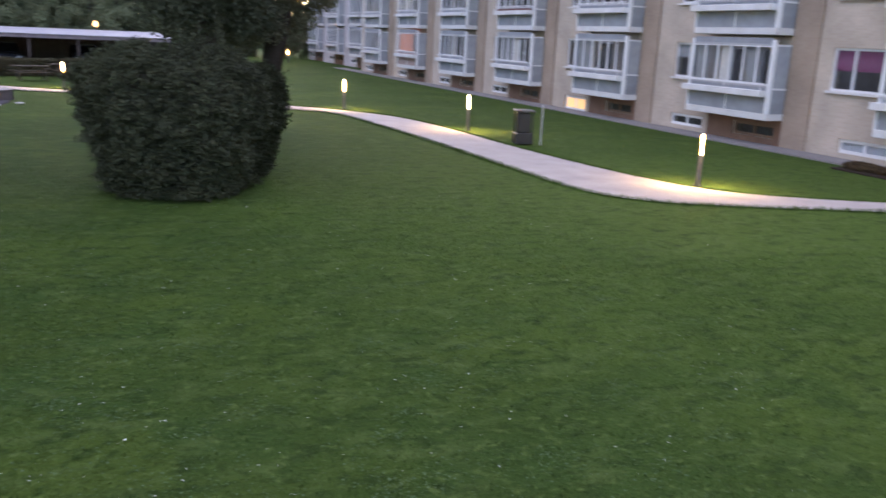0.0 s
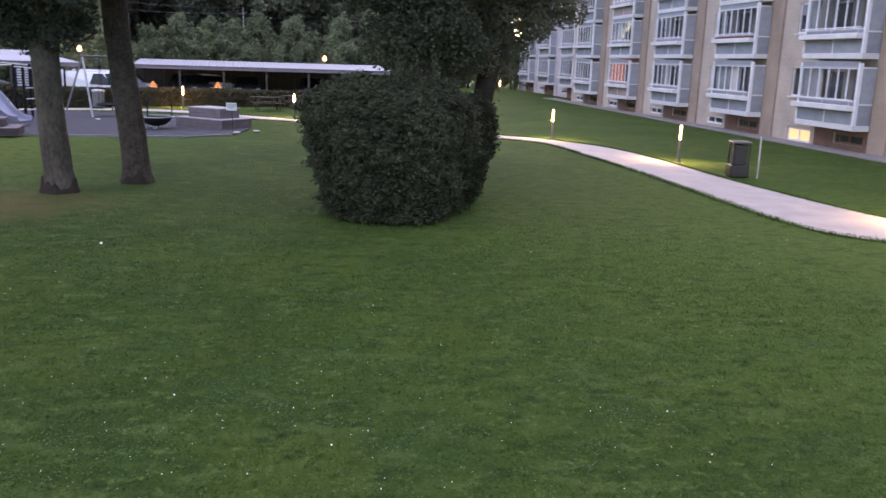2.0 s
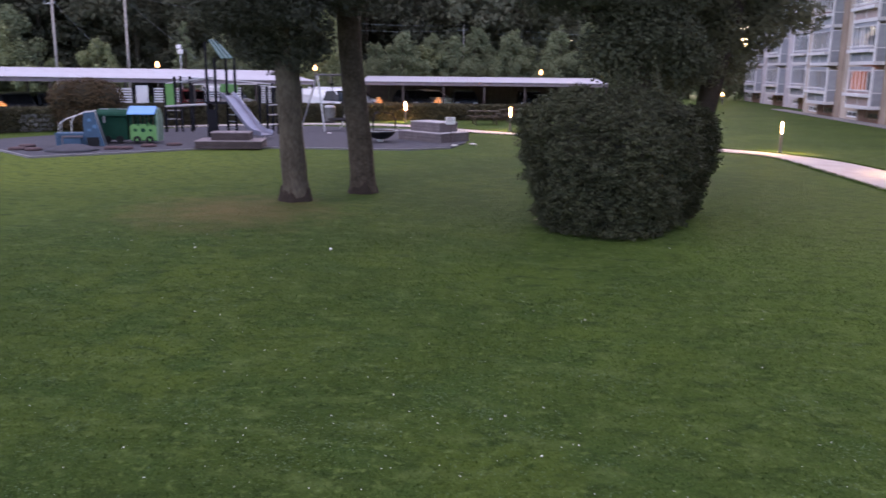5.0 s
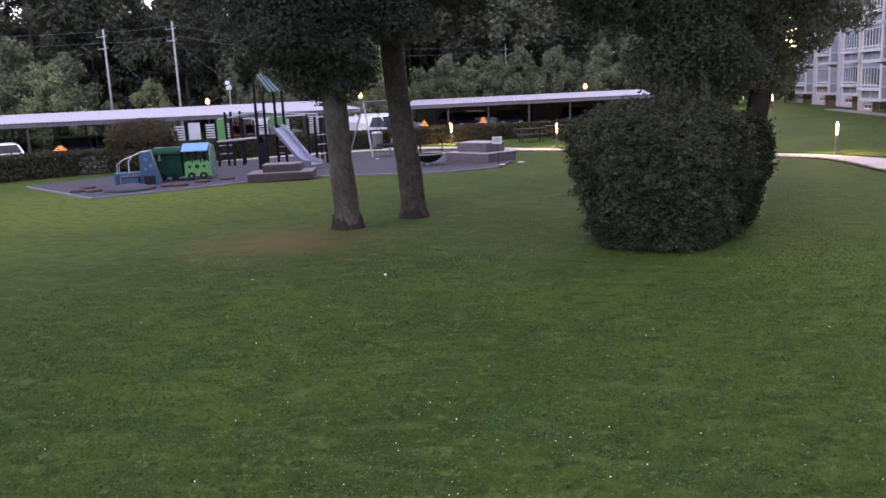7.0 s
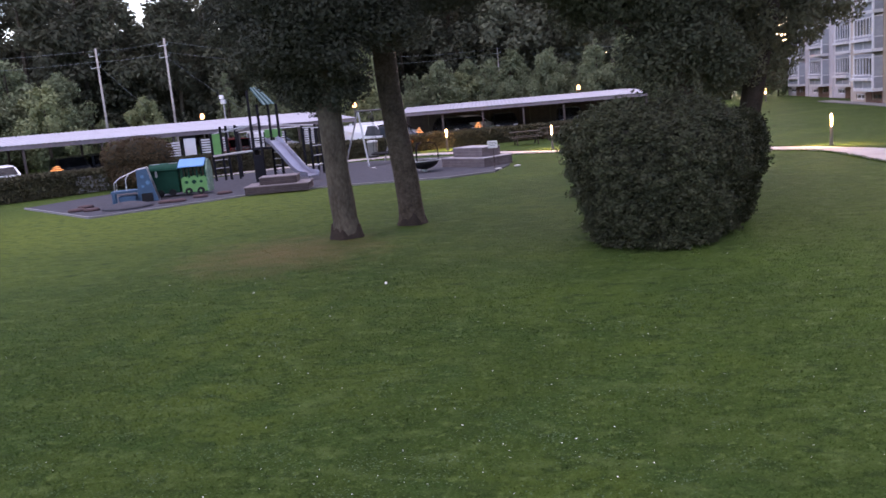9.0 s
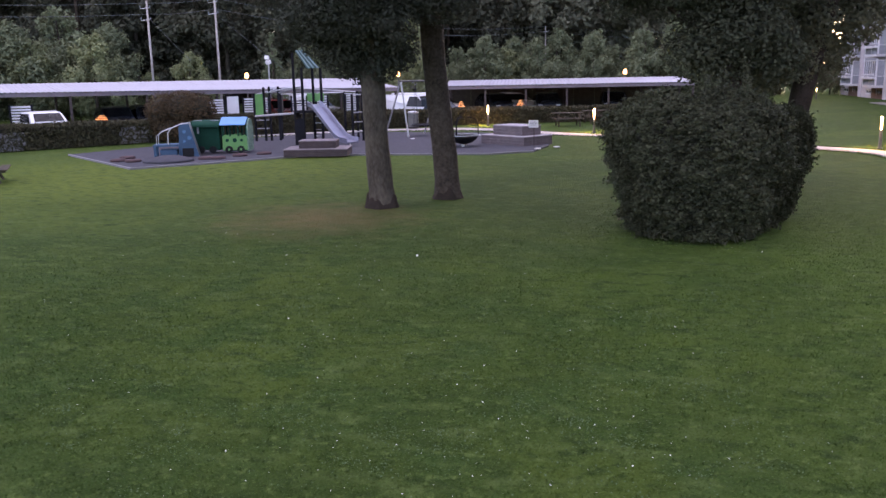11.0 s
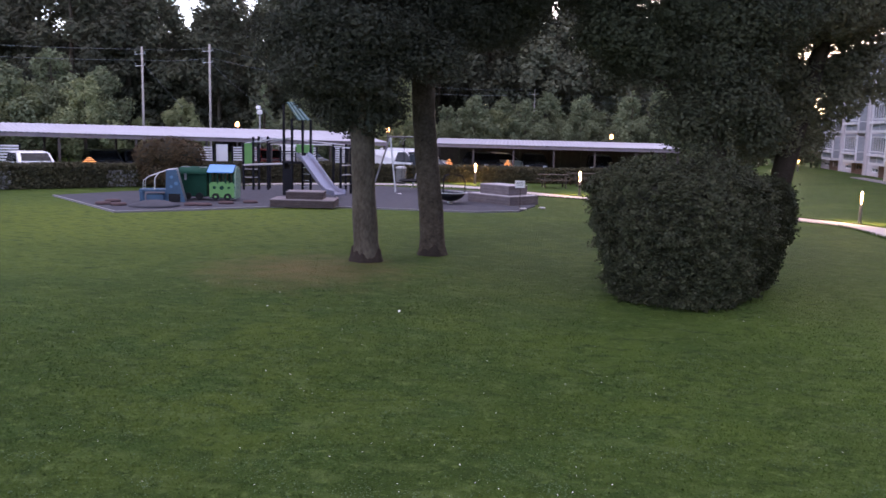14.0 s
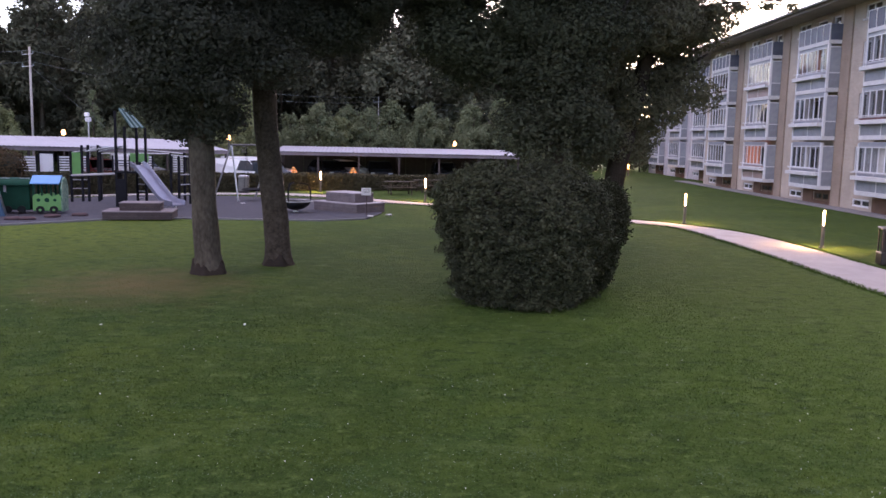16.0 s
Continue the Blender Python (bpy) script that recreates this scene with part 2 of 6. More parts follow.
tint_by_object(M["leaf_wood"], 0.45, 1.35)
tint_by_object(M["leaf_pale"], 0.6, 1.2)
# near-black fill colour for the shade inside bushes and hedges
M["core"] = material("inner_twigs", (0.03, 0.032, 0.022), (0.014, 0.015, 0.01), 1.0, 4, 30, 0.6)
M["wall_block"] = material("grey_wall_block", (0.25, 0.24, 0.25), (0.12, 0.115, 0.12), 0.9, 5, 60, 0.4)
M["brick"] = brick_material("yellow_brick")
# browner brick, its tone also carrying the shade beside each balcony
M["brick_brown_shaded"] = brick_material("brown_brick", (0.72, 0.66, 0.63))
M["pale_render"] = material("pale_render", (0.58, 0.55, 0.57), (0.46, 0.43, 0.46), 0.85, 1.2, 25, 0.15)
M["white"] = material("white_painted_metal", (0.74, 0.74, 0.76), (0.62, 0.62, 0.65), 0.45, 1.5, 30, 0.05)
M["concrete"] = material("painted_concrete", (0.66, 0.65, 0.66), (0.50, 0.49, 0.50), 0.8, 1.2, 25, 0.15)
M["frost"] = material("frosted_glass_panel", (0.29, 0.305, 0.34), (0.22, 0.23, 0.26), 0.55, 0.8, 4, 0.0)
M["frost_pale"] = material("pale_frosted_pane", (0.36, 0.375, 0.41), (0.28, 0.29, 0.325), 0.5, 0.8, 4, 0.0)
M["pink_panel"] = material("pinkish_frosted_panel", (0.40, 0.29, 0.27), (0.30, 0.23, 0.22), 0.55, 0.8, 4, 0.0)
M["slate_glass"] = material("slate_glass_panel", (0.12, 0.135, 0.18), (0.09, 0.10, 0.14), 0.4, 0.8, 4, 0.0)
M["alu"] = material("grey_aluminium", (0.40, 0.41, 0.44), (0.32, 0.33, 0.35), 0.45, 1.5, 30, 0.05, metal=0.2)
M["glass"] = glass_material("window_glass")
M["dark_room"] = material("dim_room", (0.22, 0.20, 0.19), (0.14, 0.13, 0.13), 0.9, 2, 20, 0.0)
M["curtain"] = material("pale_curtain", (0.62, 0.60, 0.58), (0.44, 0.43, 0.42), 0.9, 6, 40, 0.1)
M["orange_curtain"] = glow("lamplit_orange_curtain", (0.62, 0.23, 0.11), 0.16)
M["terracotta"] = material("terracotta_curtain", (0.42, 0.20, 0.14), (0.30, 0.15, 0.11), 0.9, 6, 40, 0.1)
M["plum_blind"] = material("plum_blind", (0.36, 0.07, 0.19), (0.27, 0.05, 0.14), 0.9, 6, 40, 0.1)
M["geranium"] = material("faded_flowers", (0.20, 0.085, 0.09), (0.10, 0.06, 0.05), 0.9, 6, 40, 0.1)
M["cladding"] = material("brown_basement_cladding", (0.20, 0.115, 0.075), (0.12, 0.07, 0.048), 0.8, 2, 40, 0.15)
M["plinth"] = material("plinth_paving", (0.22, 0.205, 0.205), (0.15, 0.14, 0.14), 0.9, 2, 50, 0.3)
M["roof"] = material("roof_tile", (0.13, 0.105, 0.095), (0.085, 0.07, 0.065), 0.85, 1, 30, 0.3)
M["soffit"] = material("soffit_boards", (0.30, 0.26, 0.23), (0.22, 0.19, 0.17), 0.85, 1, 30, 0.1)
M["frame_brown"] = material("brown_window_frame", (0.20, 0.13, 0.085), (0.13, 0.085, 0.055), 0.7, 4, 40, 0.1)
M["lamp_pole"] = material("lamp_post_metal", (0.13, 0.125, 0.12), (0.085, 0.08, 0.078), 0.5, 4, 60, 0.1, metal=0.4)
M["lamp"] = glow("lamp_tube", (1.0, 0.58, 0.19), 140.0)
M["lamp_dim"] = glow("dim_lamp_tube", (1.0, 0.58, 0.19), 60.0)
M["lamp_shell"] = glow("lamp_diffuser", (1.0, 0.46, 0.09), 0.7)
shell = M["lamp_shell"].node_tree
clear = shell.nodes.new("ShaderNodeBsdfTransparent")
half = shell.nodes.new("ShaderNodeMixShader")
half.inputs["Fac"].default_value = 0.45
shell.links.new(clear.outputs[0], half.inputs[1])
shell.links.new(shell.nodes["Principled BSDF"].outputs[0], half.inputs[2])
shell.links.new(half.outputs[0], shell.nodes["Material Output"].inputs["Surface"])
M["orange_lamp"] = glow("sodium_lamp", (1.0, 0.50, 0.16), 1.6)
M["louvre_glow"] = glow("dim_orange_louvre", (1.0, 0.42, 0.10), 0.14)
M["lit_room"] = glow("lit_basement_room", (1.0, 0.60, 0.24), 0.16)
M["bin"] = material("dark_bin_metal", (0.026, 0.024, 0.025), (0.014, 0.013, 0.014), 0.45, 4, 60, 0.1, metal=0.3)
M["bin_grey"] = material("grey_bin_metal", (0.11, 0.115, 0.11), (0.075, 0.08, 0.078), 0.6, 4, 60, 0.1)
M["steel"] = material("galvanised_steel", (0.48, 0.48, 0.50), (0.36, 0.36, 0.38), 0.4, 4, 50, 0.05, metal=0.6)
M["slide"] = material("slide_steel", (0.24, 0.245, 0.31), (0.18, 0.185, 0.24), 0.35, 2, 30, 0.03, metal=0.5)
M["post_dark"] = material("dark_timber_post", (0.014, 0.015, 0.019), (0.008, 0.008, 0.011), 0.9, 4, 50, 0.15)
M["post_brown"] = material("brown_timber_post", (0.075, 0.06, 0.055), (0.05, 0.04, 0.037), 0.9, 4, 50, 0.15)
M["wood"] = material("weathered_board", (0.17, 0.145, 0.155), (0.10, 0.085, 0.09), 0.85, 3, 35, 0.4)
M["wood_top"] = material("pale_board_top", (0.36, 0.34, 0.36), (0.26, 0.245, 0.265), 0.8, 3, 35, 0.3)
M["plank_dark"] = material("dark_weathered_plank", (0.085, 0.066, 0.068), (0.05, 0.039, 0.04), 0.85, 3, 35, 0.4)
M["plank_dark_top"] = material("dark_plank_top", (0.20, 0.175, 0.185), (0.14, 0.12, 0.13), 0.8, 3, 35, 0.3)
M["table"] = material("dark_table_board", (0.075, 0.064, 0.048), (0.045, 0.038, 0.03), 0.8, 4, 35, 0.3)
M["green"] = material("bright_green_panel", (0.10, 0.28, 0.075), (0.07, 0.21, 0.055), 0.5, 3, 40, 0.05)
M["green_dark"] = material("dark_green_panel", (0.008, 0.052, 0.034), (0.005, 0.034, 0.022), 0.8, 3, 40, 0.05)
M["green_mottled"] = material("mottled_green_panel", (0.16, 0.24, 0.18), (0.02, 0.09, 0.06), 0.6, 9, 40, 0.05, spread=0.2)
M["blue"] = material("light_blue_panel", (0.10, 0.29, 0.56), (0.08, 0.22, 0.45), 0.5, 3, 40, 0.05)
M["blue_dark"] = material("slate_blue_panel", (0.055, 0.105, 0.17), (0.04, 0.075, 0.125), 0.6, 3, 40, 0.05)
M["blue_mid"] = material("dull_blue_grip", (0.07, 0.17, 0.30), (0.05, 0.13, 0.24), 0.6, 3, 40, 0.05)
M["red"] = material("red_rubber", (0.085, 0.055, 0.058), (0.06, 0.042, 0.044), 0.9, 4, 60, 0.2)
M["black"] = material("black_rubber", (0.018, 0.018, 0.02), (0.01, 0.01, 0.012), 0.6, 4, 60, 0.1)
M["teal"] = material("teal_roof_sheet", (0.045, 0.10, 0.10), (0.03, 0.07, 0.07), 0.5, 3, 40, 0.05)
M["teal_pale"] = material("pale_teal_strip", (0.12, 0.22, 0.22), (0.09, 0.17, 0.17), 0.5, 3, 40, 0.05)
M["sheet_roof"] = material("corrugated_roof_sheet", (0.37, 0.36, 0.40), (0.29, 0.285, 0.32), 0.6, 0.6, 8, 0.05)
M["fascia"] = material("carport_fascia", (0.20, 0.17, 0.19), (0.14, 0.12, 0.13), 0.7, 2, 30, 0.1)
M["car_white"] = material("white_car_paint", (0.75, 0.75, 0.77), (0.70, 0.70, 0.72), 0.25, 1, 20, 0.0)
M["car_dark"] = material("dark_car_paint", (0.03, 0.032, 0.04), (0.022, 0.024, 0.03), 0.25, 1, 20, 0.0)
M["car_red"] = material("red_car_paint", (0.25, 0.03, 0.03), (0.2, 0.025, 0.025), 0.25, 1, 20, 0.0)
M["car_grey"] = material("grey_car_paint", (0.22, 0.23, 0.25), (0.18, 0.19, 0.2), 0.25, 1, 20, 0.0, metal=0.4)
M["car_glass"] = material("tinted_car_glass", (0.02, 0.022, 0.025), (0.015, 0.016, 0.018), 0.08, 1, 20, 0.0)
M["paper"] = material("white_scrap", (0.8, 0.8, 0.8), (0.7, 0.7, 0.7), 0.9, 8, 60, 0.1)
M["stone"] = material("pale_stone", (0.5, 0.49, 0.48), (0.36, 0.35, 0.34), 0.9, 8, 60, 0.4)
M["pole_wood"] = material("weathered_pole", (0.36, 0.335, 0.31), (0.27, 0.25, 0.23), 0.9, 2, 40, 0.2)
M["wire"] = material("wire", (0.13, 0.15, 0.15), (0.10, 0.11, 0.12), 0.6, 2, 20, 0.0)
M["clover"] = leaf_material("clover_leaf", (0.115, 0.165, 0.085), (0.065, 0.105, 0.045), 0.7, 0.2)
M["petal"] = material("daisy_petal", (0.74, 0.75, 0.70), (0.55, 0.56, 0.52), 0.8, 8, 60, 0.0)
M["slat"] = material("white_fence_slat", (0.62, 0.61, 0.63), (0.48, 0.47, 0.50), 0.7, 3, 40, 0.1)


for key in ("post_dark", "green_dark", "rubber", "asphalt", "teal", "wood", "wood_top", "plank_dark", "plank_dark_top", "soil", "black", "kerb", "red", "slate_glass", "table", "blue_dark", "bark", "bark_mid", "bark_dark"):
    M[key].node_tree.nodes["Principled BSDF"].inputs["Specular IOR Level"].default_value = 0.12


# ---- building blocks ----
def box(bm, c, s, turn=None, bevel=0.0):
    """A box with centre c and full size s, turned by a matrix."""
    m = Matrix.Translation(c) @ (turn or Matrix()) @ Matrix.Diagonal((*s, 1))
    r = bmesh.ops.create_cube(bm, size=1, matrix=m)
    if bevel:
        edges = {e for v in r["verts"] for e in v.link_edges}
        bmesh.ops.bevel(bm, geom=list(edges), offset=bevel, segments=1, affect="EDGES")
    return bm


def span(bm, lo, hi, bevel=0.0):
    """A box from its low corner to its high corner."""
    lo, hi = Vector(lo), Vector(hi)
    return box(bm, (lo + hi) / 2, hi - lo, None, bevel)


def rod(bm, a, b, r0, r1=None, n=10):
    a, b = Vector(a), Vector(b)
    d = b - a
    m = Matrix.Translation((a + b) / 2) @ d.to_track_quat("Z", "Y").to_matrix().to_4x4()
    bmesh.ops.create_cone(bm, cap_ends=True, segments=n, radius1=r0, radius2=r0 if r1 is None else r1, depth=d.length, matrix=m)
    return bm


def tube(bm, pts, r, n=8):
    """One bent round bar through the points."""
    loft(bm, pts, [r] * len(pts), n)
    return bm


def prism(bm, outline, lo, hi, axis="x"):
    """An outline of (u, v) pairs pushed from lo to hi along an axis."""
    def at(u, v, w):
        return {"x": (w, u, v), "y": (u, w, v), "z": (u, v, w)}[axis]
    a = [bm.verts.new(at(u, v, lo)) for u, v in outline]
    b = [bm.verts.new(at(u, v, hi)) for u, v in outline]
    bm.faces.new(a)
    bm.faces.new(b[::-1])
    for i in range(len(a)):
        j = (i + 1) % len(a)
        bm.faces.new((a[j], a[i], b[i], b[j]))
    bmesh.ops.recalc_face_normals(bm, faces=bm.faces[:])
    return bm


def lathe(bm, profile, n=20, centre=(0, 0)):
    rings = []
    for r, z in profile:
        rings.append([bm.verts.new((centre[0] + r * math.cos(2 * math.pi * i / n), centre[1] + r * math.sin(2 * math.pi * i / n), z)) for i in range(n)])
    for a, b in zip(rings, rings[1:]):
        for i in range(n):
            bm.faces.new((a[i], a[(i + 1) % n], b[(i + 1) % n], b[i]))
    for ring in (rings[0], rings[-1]):
        try:
            bm.faces.new(ring)
        except ValueError:
            pass
    bmesh.ops.recalc_face_normals(bm, faces=bm.faces[:])
    return bm


def mesh_of(name, bm, mat, smooth=False):
    me = bpy.data.meshes.new(name)
    bm.to_mesh(me)
    bm.free()
    me.materials.append(mat)
    if smooth:
        me.polygons.foreach_set("use_smooth", [True] * len(me.polygons))
    return me


def part(name, bm, mat, parent, label="", smooth=False):
    ob = new(name, mesh_of(name, bm, mat, smooth) if isinstance(bm, bmesh.types.BMesh) else bm)
    ob.parent = parent
    if label:
        tagged(ob, label)
    return ob


def thing(name, label, category, at=None, group="", kind=""):
    ob = new(name)
    ob.empty_display_size = 0.2
    if at is not None:
        ob.matrix_world = at
    return tagged(ob, label, category, group, kind)


def solid(name, bm, mat, label, category, at=None, group="", kind="", smooth=False):
    ob = new(name, mesh_of(name, bm, mat, smooth))
    if at is not None:
        ob.matrix_world = at
    return tagged(ob, label, category, group, kind)


def array_mesh(name, verts, faces, mat):
    """A mesh of many like small faces from arrays: verts (n, 3), faces (m, k)."""
    me = bpy.data.meshes.new(name)
    k = faces.shape[1]
    me.vertices.add(len(verts))
    me.vertices.foreach_set("co", np.ascontiguousarray(verts, dtype=np.float32).ravel())
    me.loops.add(faces.size)
    me.loops.foreach_set("vertex_index", np.ascontiguousarray(faces, dtype=np.int32).ravel())
    me.polygons.add(len(faces))
    me.polygons.foreach_set("loop_start", np.arange(0, faces.size, k, dtype=np.int32))
    me.update(calc_edges=True)
    me.materials.append(mat)
    return me


def leaves(name, centres, size, mat, flat=0.0, long=1.7, vary=0.4, far=False, out=None):
    """One folded leaf of four corners at each centre, turned at random; flat: how level they lie; out: the way in which they face."""
    n = len(centres)
    a = rng.normal(size=(n, 3))
    a[:, 2] *= 1 - flat
    a /= np.linalg.norm(a, axis=1)[:, None]
    b = np.cross(a, rng.normal(size=(n, 3)))
    b /= np.linalg.norm(b, axis=1)[:, None]
    nrm = np.cross(a, b)
    if out is not None:
        nrm = out * 1.15 + rng.normal(0, 0.62, (n, 3)) + [0, 0, 0.2]
        nrm /= np.linalg.norm(nrm, axis=1)[:, None]
        b = np.cross(nrm, a)
        b /= np.linalg.norm(b, axis=1)[:, None]
        a = np.cross(b, nrm)
    s = size * (1 + vary * rng.uniform(-1, 1, n))[:, None]
    tip, side = a * s * long / 2, b * s / 2
    if far:
        v = np.stack([centres - tip + side, centres - tip - side, centres + tip], 1).reshape(-1, 3)
        return array_mesh(name, v, np.arange(3 * n).reshape(-1, 3), mat)
    bend = nrm * s * 0.16
    v = np.stack([centres - tip, centres + side + bend, centres + tip, centres - side + bend], 1).reshape(-1, 3)
    i = np.arange(n)[:, None] * 4
    f = np.concatenate([i + [0, 1, 2], i + [0, 2, 3]], 0)
    return array_mesh(name, v, f, mat)


def cloud(n, lumps, fill=0.35):
    """Points in the outer shells of a heap of lumps (x, y, z, rx, ry, rz), thinned where lumps overlap."""
    lumps = np.array(lumps, float)
    w = (lumps[:, 3] * lumps[:, 4] * lumps[:, 5]) ** (2 / 3)
    pick = rng.choice(len(lumps), n, p=w / w.sum())
    d = rng.normal(size=(n, 3))
    d /= np.linalg.norm(d, axis=1)[:, None]
    r = 1 - fill * rng.power(0.6, n) * rng.uniform(0, 1, n) + 0.06 * rng.normal(size=n)
    way = d / lumps[pick, 3:]
    return lumps[pick, :3] + d * r[:, None] * lumps[pick, 3:], way / np.linalg.norm(way, axis=1)[:, None]


# ---- ground ----
def outline_sheet(name, pts, z0, z1, mat, label, category, kind="structure"):
    bm = bmesh.new()
    prism(bm, pts, z0, z1, "z")
    return solid(name, bm, mat, label, category, kind=kind)


def smooth_line(pts, steps=6):
    """A Catmull-Rom line through points."""
    p = [Vector(q) for q in pts]
    p = [p[0] * 2 - p[1]] + p + [p[-1] * 2 - p[-2]]
    out = []
    for i in range(1, len(p) - 2):
        for k in range(steps):
            t = k / steps
            a, b, c, d = p[i - 1:i + 3]
            out.append(0.5 * (2 * b + (c - a) * t + (2 * a - 5 * b + 4 * c - d) * t * t + (3 * b - a - 3 * c + d) * t ** 3))
    return out + [p[-2]]


def lawn_height(x, y):
    near = np.clip(1 - np.abs(y - 15) / 15, 0, 1) * np.clip(1 - np.abs(x) / 9, 0, 1)
    near = near * near * (3 - 2 * near)
    return 0.02 * near * (np.sin(x * 0.9 + 1) * np.cos(y * 0.7) + 0.5 * np.sin(x * 2.1 - y * 1.7)) - 0.02


def ground():
    """One sheet with gentle rise and fall out to the horizon, flat to a few centimetres near by."""
    xs = np.unique(np.concatenate([np.linspace(-1500, -60, 14), np.linspace(-60, 40, 101), np.linspace(40, 1500, 14)]))
    ys = np.unique(np.concatenate([np.linspace(-1500, -10, 14), np.linspace(-10, 110, 121), np.linspace(110, 2500, 16)]))
    gx, gy = np.meshgrid(xs, ys, indexing="ij")
    gz = lawn_height(gx, gy)
    v = np.stack([gx, gy, gz], -1).reshape(-1, 3)
    i, j = np.meshgrid(np.arange(len(xs) - 1), np.arange(len(ys) - 1), indexing="ij")
    w = len(ys)
    f = np.stack([i * w + j, (i + 1) * w + j, (i + 1) * w + j + 1, i * w + j + 1], -1).reshape(-1, 4)
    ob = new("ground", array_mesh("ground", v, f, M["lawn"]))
    ob.data.polygons.foreach_set("use_smooth", [True] * len(ob.data.polygons))
    tagged(ob, "broad mown green lawn with clover and yellowish patches", "lawn", kind="structure")


ground()

FAR = [(40, 9.5), (26, 10.6), (18.5, 12.1), (15.9, 13.15), (14.1, 14.05), (12.9, 15.1), (12.2, 17), (11.8, 19.8), (11.55, 23), (11.45, 27), (10.9, 31.0), (9.3, 33.9), (7.7, 35.5), (3.5, 39.2), (-1.2, 42.4), (-3.7, 44.2), (-7, 47.0), (-12, 47.3), (-20, 42.8)]
NEAR = [(40, 8.3), (26, 9.5), (18.0, 11.1), (14.95, 12.3), (12.0, 13.4), (10.4, 14.3), (9.7, 15.6), (9.55, 18), (9.5, 20), (9.4, 24), (9.15, 28), (8.7, 32.1), (7.35, 33.85), (3.0, 37.2), (-1.2, 40.7), (-3.4, 41.9), (-7, 44.8), (-11.5, 45.4), (-19, 41.4)]


def footpath():
    a, b = smooth_line(FAR), smooth_line(NEAR)
    bm = bmesh.new()
    rows = []
    for p, q in zip(a, b):
        rows.append([bm.verts.new((*(p.lerp(q, k / 4)), z)) for k, z in enumerate((0.006, 0.02, 0.026, 0.02, 0.006))])
    for r, s in zip(rows, rows[1:]):
        for k in range(4):
            bm.faces.new((r[k], r[k + 1], s[k + 1], s[k]))
    solid("path", bm, M["path"], "pale pinkish gravel footpath curving through the lawn", "footpath", kind="structure", smooth=True)


footpath()

PAD = [(-23.0, 31.5), (-17.0, 26.6), (-14.8, 28.6), (-12.9, 30.6), (-10.3, 31.8), (-6.9, 32.0), (-5.0, 32.1), (-3.4, 33.2), (-3.0, 36.0), (-3.4, 40.4), (-6.8, 43.4), (-11.8, 44.2), (-16.2, 43.4), (-20.0, 38.5)]
outline_sheet("playground", PAD, -0.15, 0.03, M["rubber"], "grey rubber safety surface of the playground", "play surface")


def kerb():
    owner = thing("kerb", "pale concrete edging along the playground surface", "kerb", kind="structure")
    for (a, b) in zip(PAD, PAD[1:8]):
        a, b = Vector(a), Vector(b)
        n = max(1, round((b - a).length))
        for i in range(n):
            p, q = a.lerp(b, i / n), a.lerp(b, (i + 1) / n)
            d = q - p
            bm = bmesh.new()
            box(bm, (0, 0, -0.03), (d.length - 0.015, 0.09, 0.16), None, 0.008)
            ob = part("kerbstone", bm, M["kerb"], owner)
            ob.matrix_world = Matrix.Translation((*((p + q) / 2), 0)) @ Matrix.Rotation(math.atan2(d.y, d.x), 4, "Z")


kerb()
outline_sheet("parking", [(-46, 22), (-27.5, 36.0), (-15.5, 48.9), (-8, 53), (8, 57), (8, 66), (-14, 64), (-48, 44)], -0.2, 0.012, M["asphalt"], "dark asphalt parking lane behind the hedge", "parking")
outline_sheet("pavement", [(20.0, -6), (21.1, -6), (21.1, 76), (20.0, 76)], -0.1, 0.03, M["plinth"], "narrow grey paved strip along the apartment building", "pavement")

# ---- apartment building ----
BAY, WIDE, DEEP = 8.389, 4.166, 0.78
SLABS = (0.87, 3.63, 6.28, 8.86)


def pierced(bm, x0, x1, y0, y1, z0, z1, holes):
    """A wall slab across x with rectangular holes (ya, yb, za, zb)."""
    ys = sorted({y0, y1, *(h[0] for h in holes), *(h[1] for h in holes)})
    zs = sorted({z0, z1, *(h[2] for h in holes), *(h[3] for h in holes)})
    for ya, yb in zip(ys, ys[1:]):
        run = None
        for za, zb in zip(zs, zs[1:]):
            ym, zm = (ya + yb) / 2, (za + zb) / 2
            if any(h[0] < ym < h[1] and h[2] < zm < h[3] for h in holes):
                if run:
                    span(bm, (x0, ya, run[0]), (x1, yb, run[1]))
                run = None
            else:
                run = (run[0] if run else za, zb)
        if run:
            span(bm, (x0, ya, run[0]), (x1, yb, run[1]))
    return bm


def frame_mesh(name, y0, y1, z0, z1, bar, depth, mat, mullions=()):
    """A window frame in the plane x = 0 with upright bars."""
    bm = bmesh.new()
    span(bm, (0, y0, z0), (depth, y1, z0 + bar))
    span(bm, (0, y0, z1 - bar), (depth, y1, z1))
    for y in (y0, y1 - bar, *(m - bar / 2 for m in mullions)):
        span(bm, (0, y, z0 + bar), (depth, y + bar, z1 - bar))
    return mesh_of(name, bm, mat)


def sheet_mesh(name, x0, x1, y0, y1, z0, z1, mat):
    bm = bmesh.new()
    span(bm, (x0, y0, z0), (x1, y1, z1))
    return mesh_of(name, bm, mat)


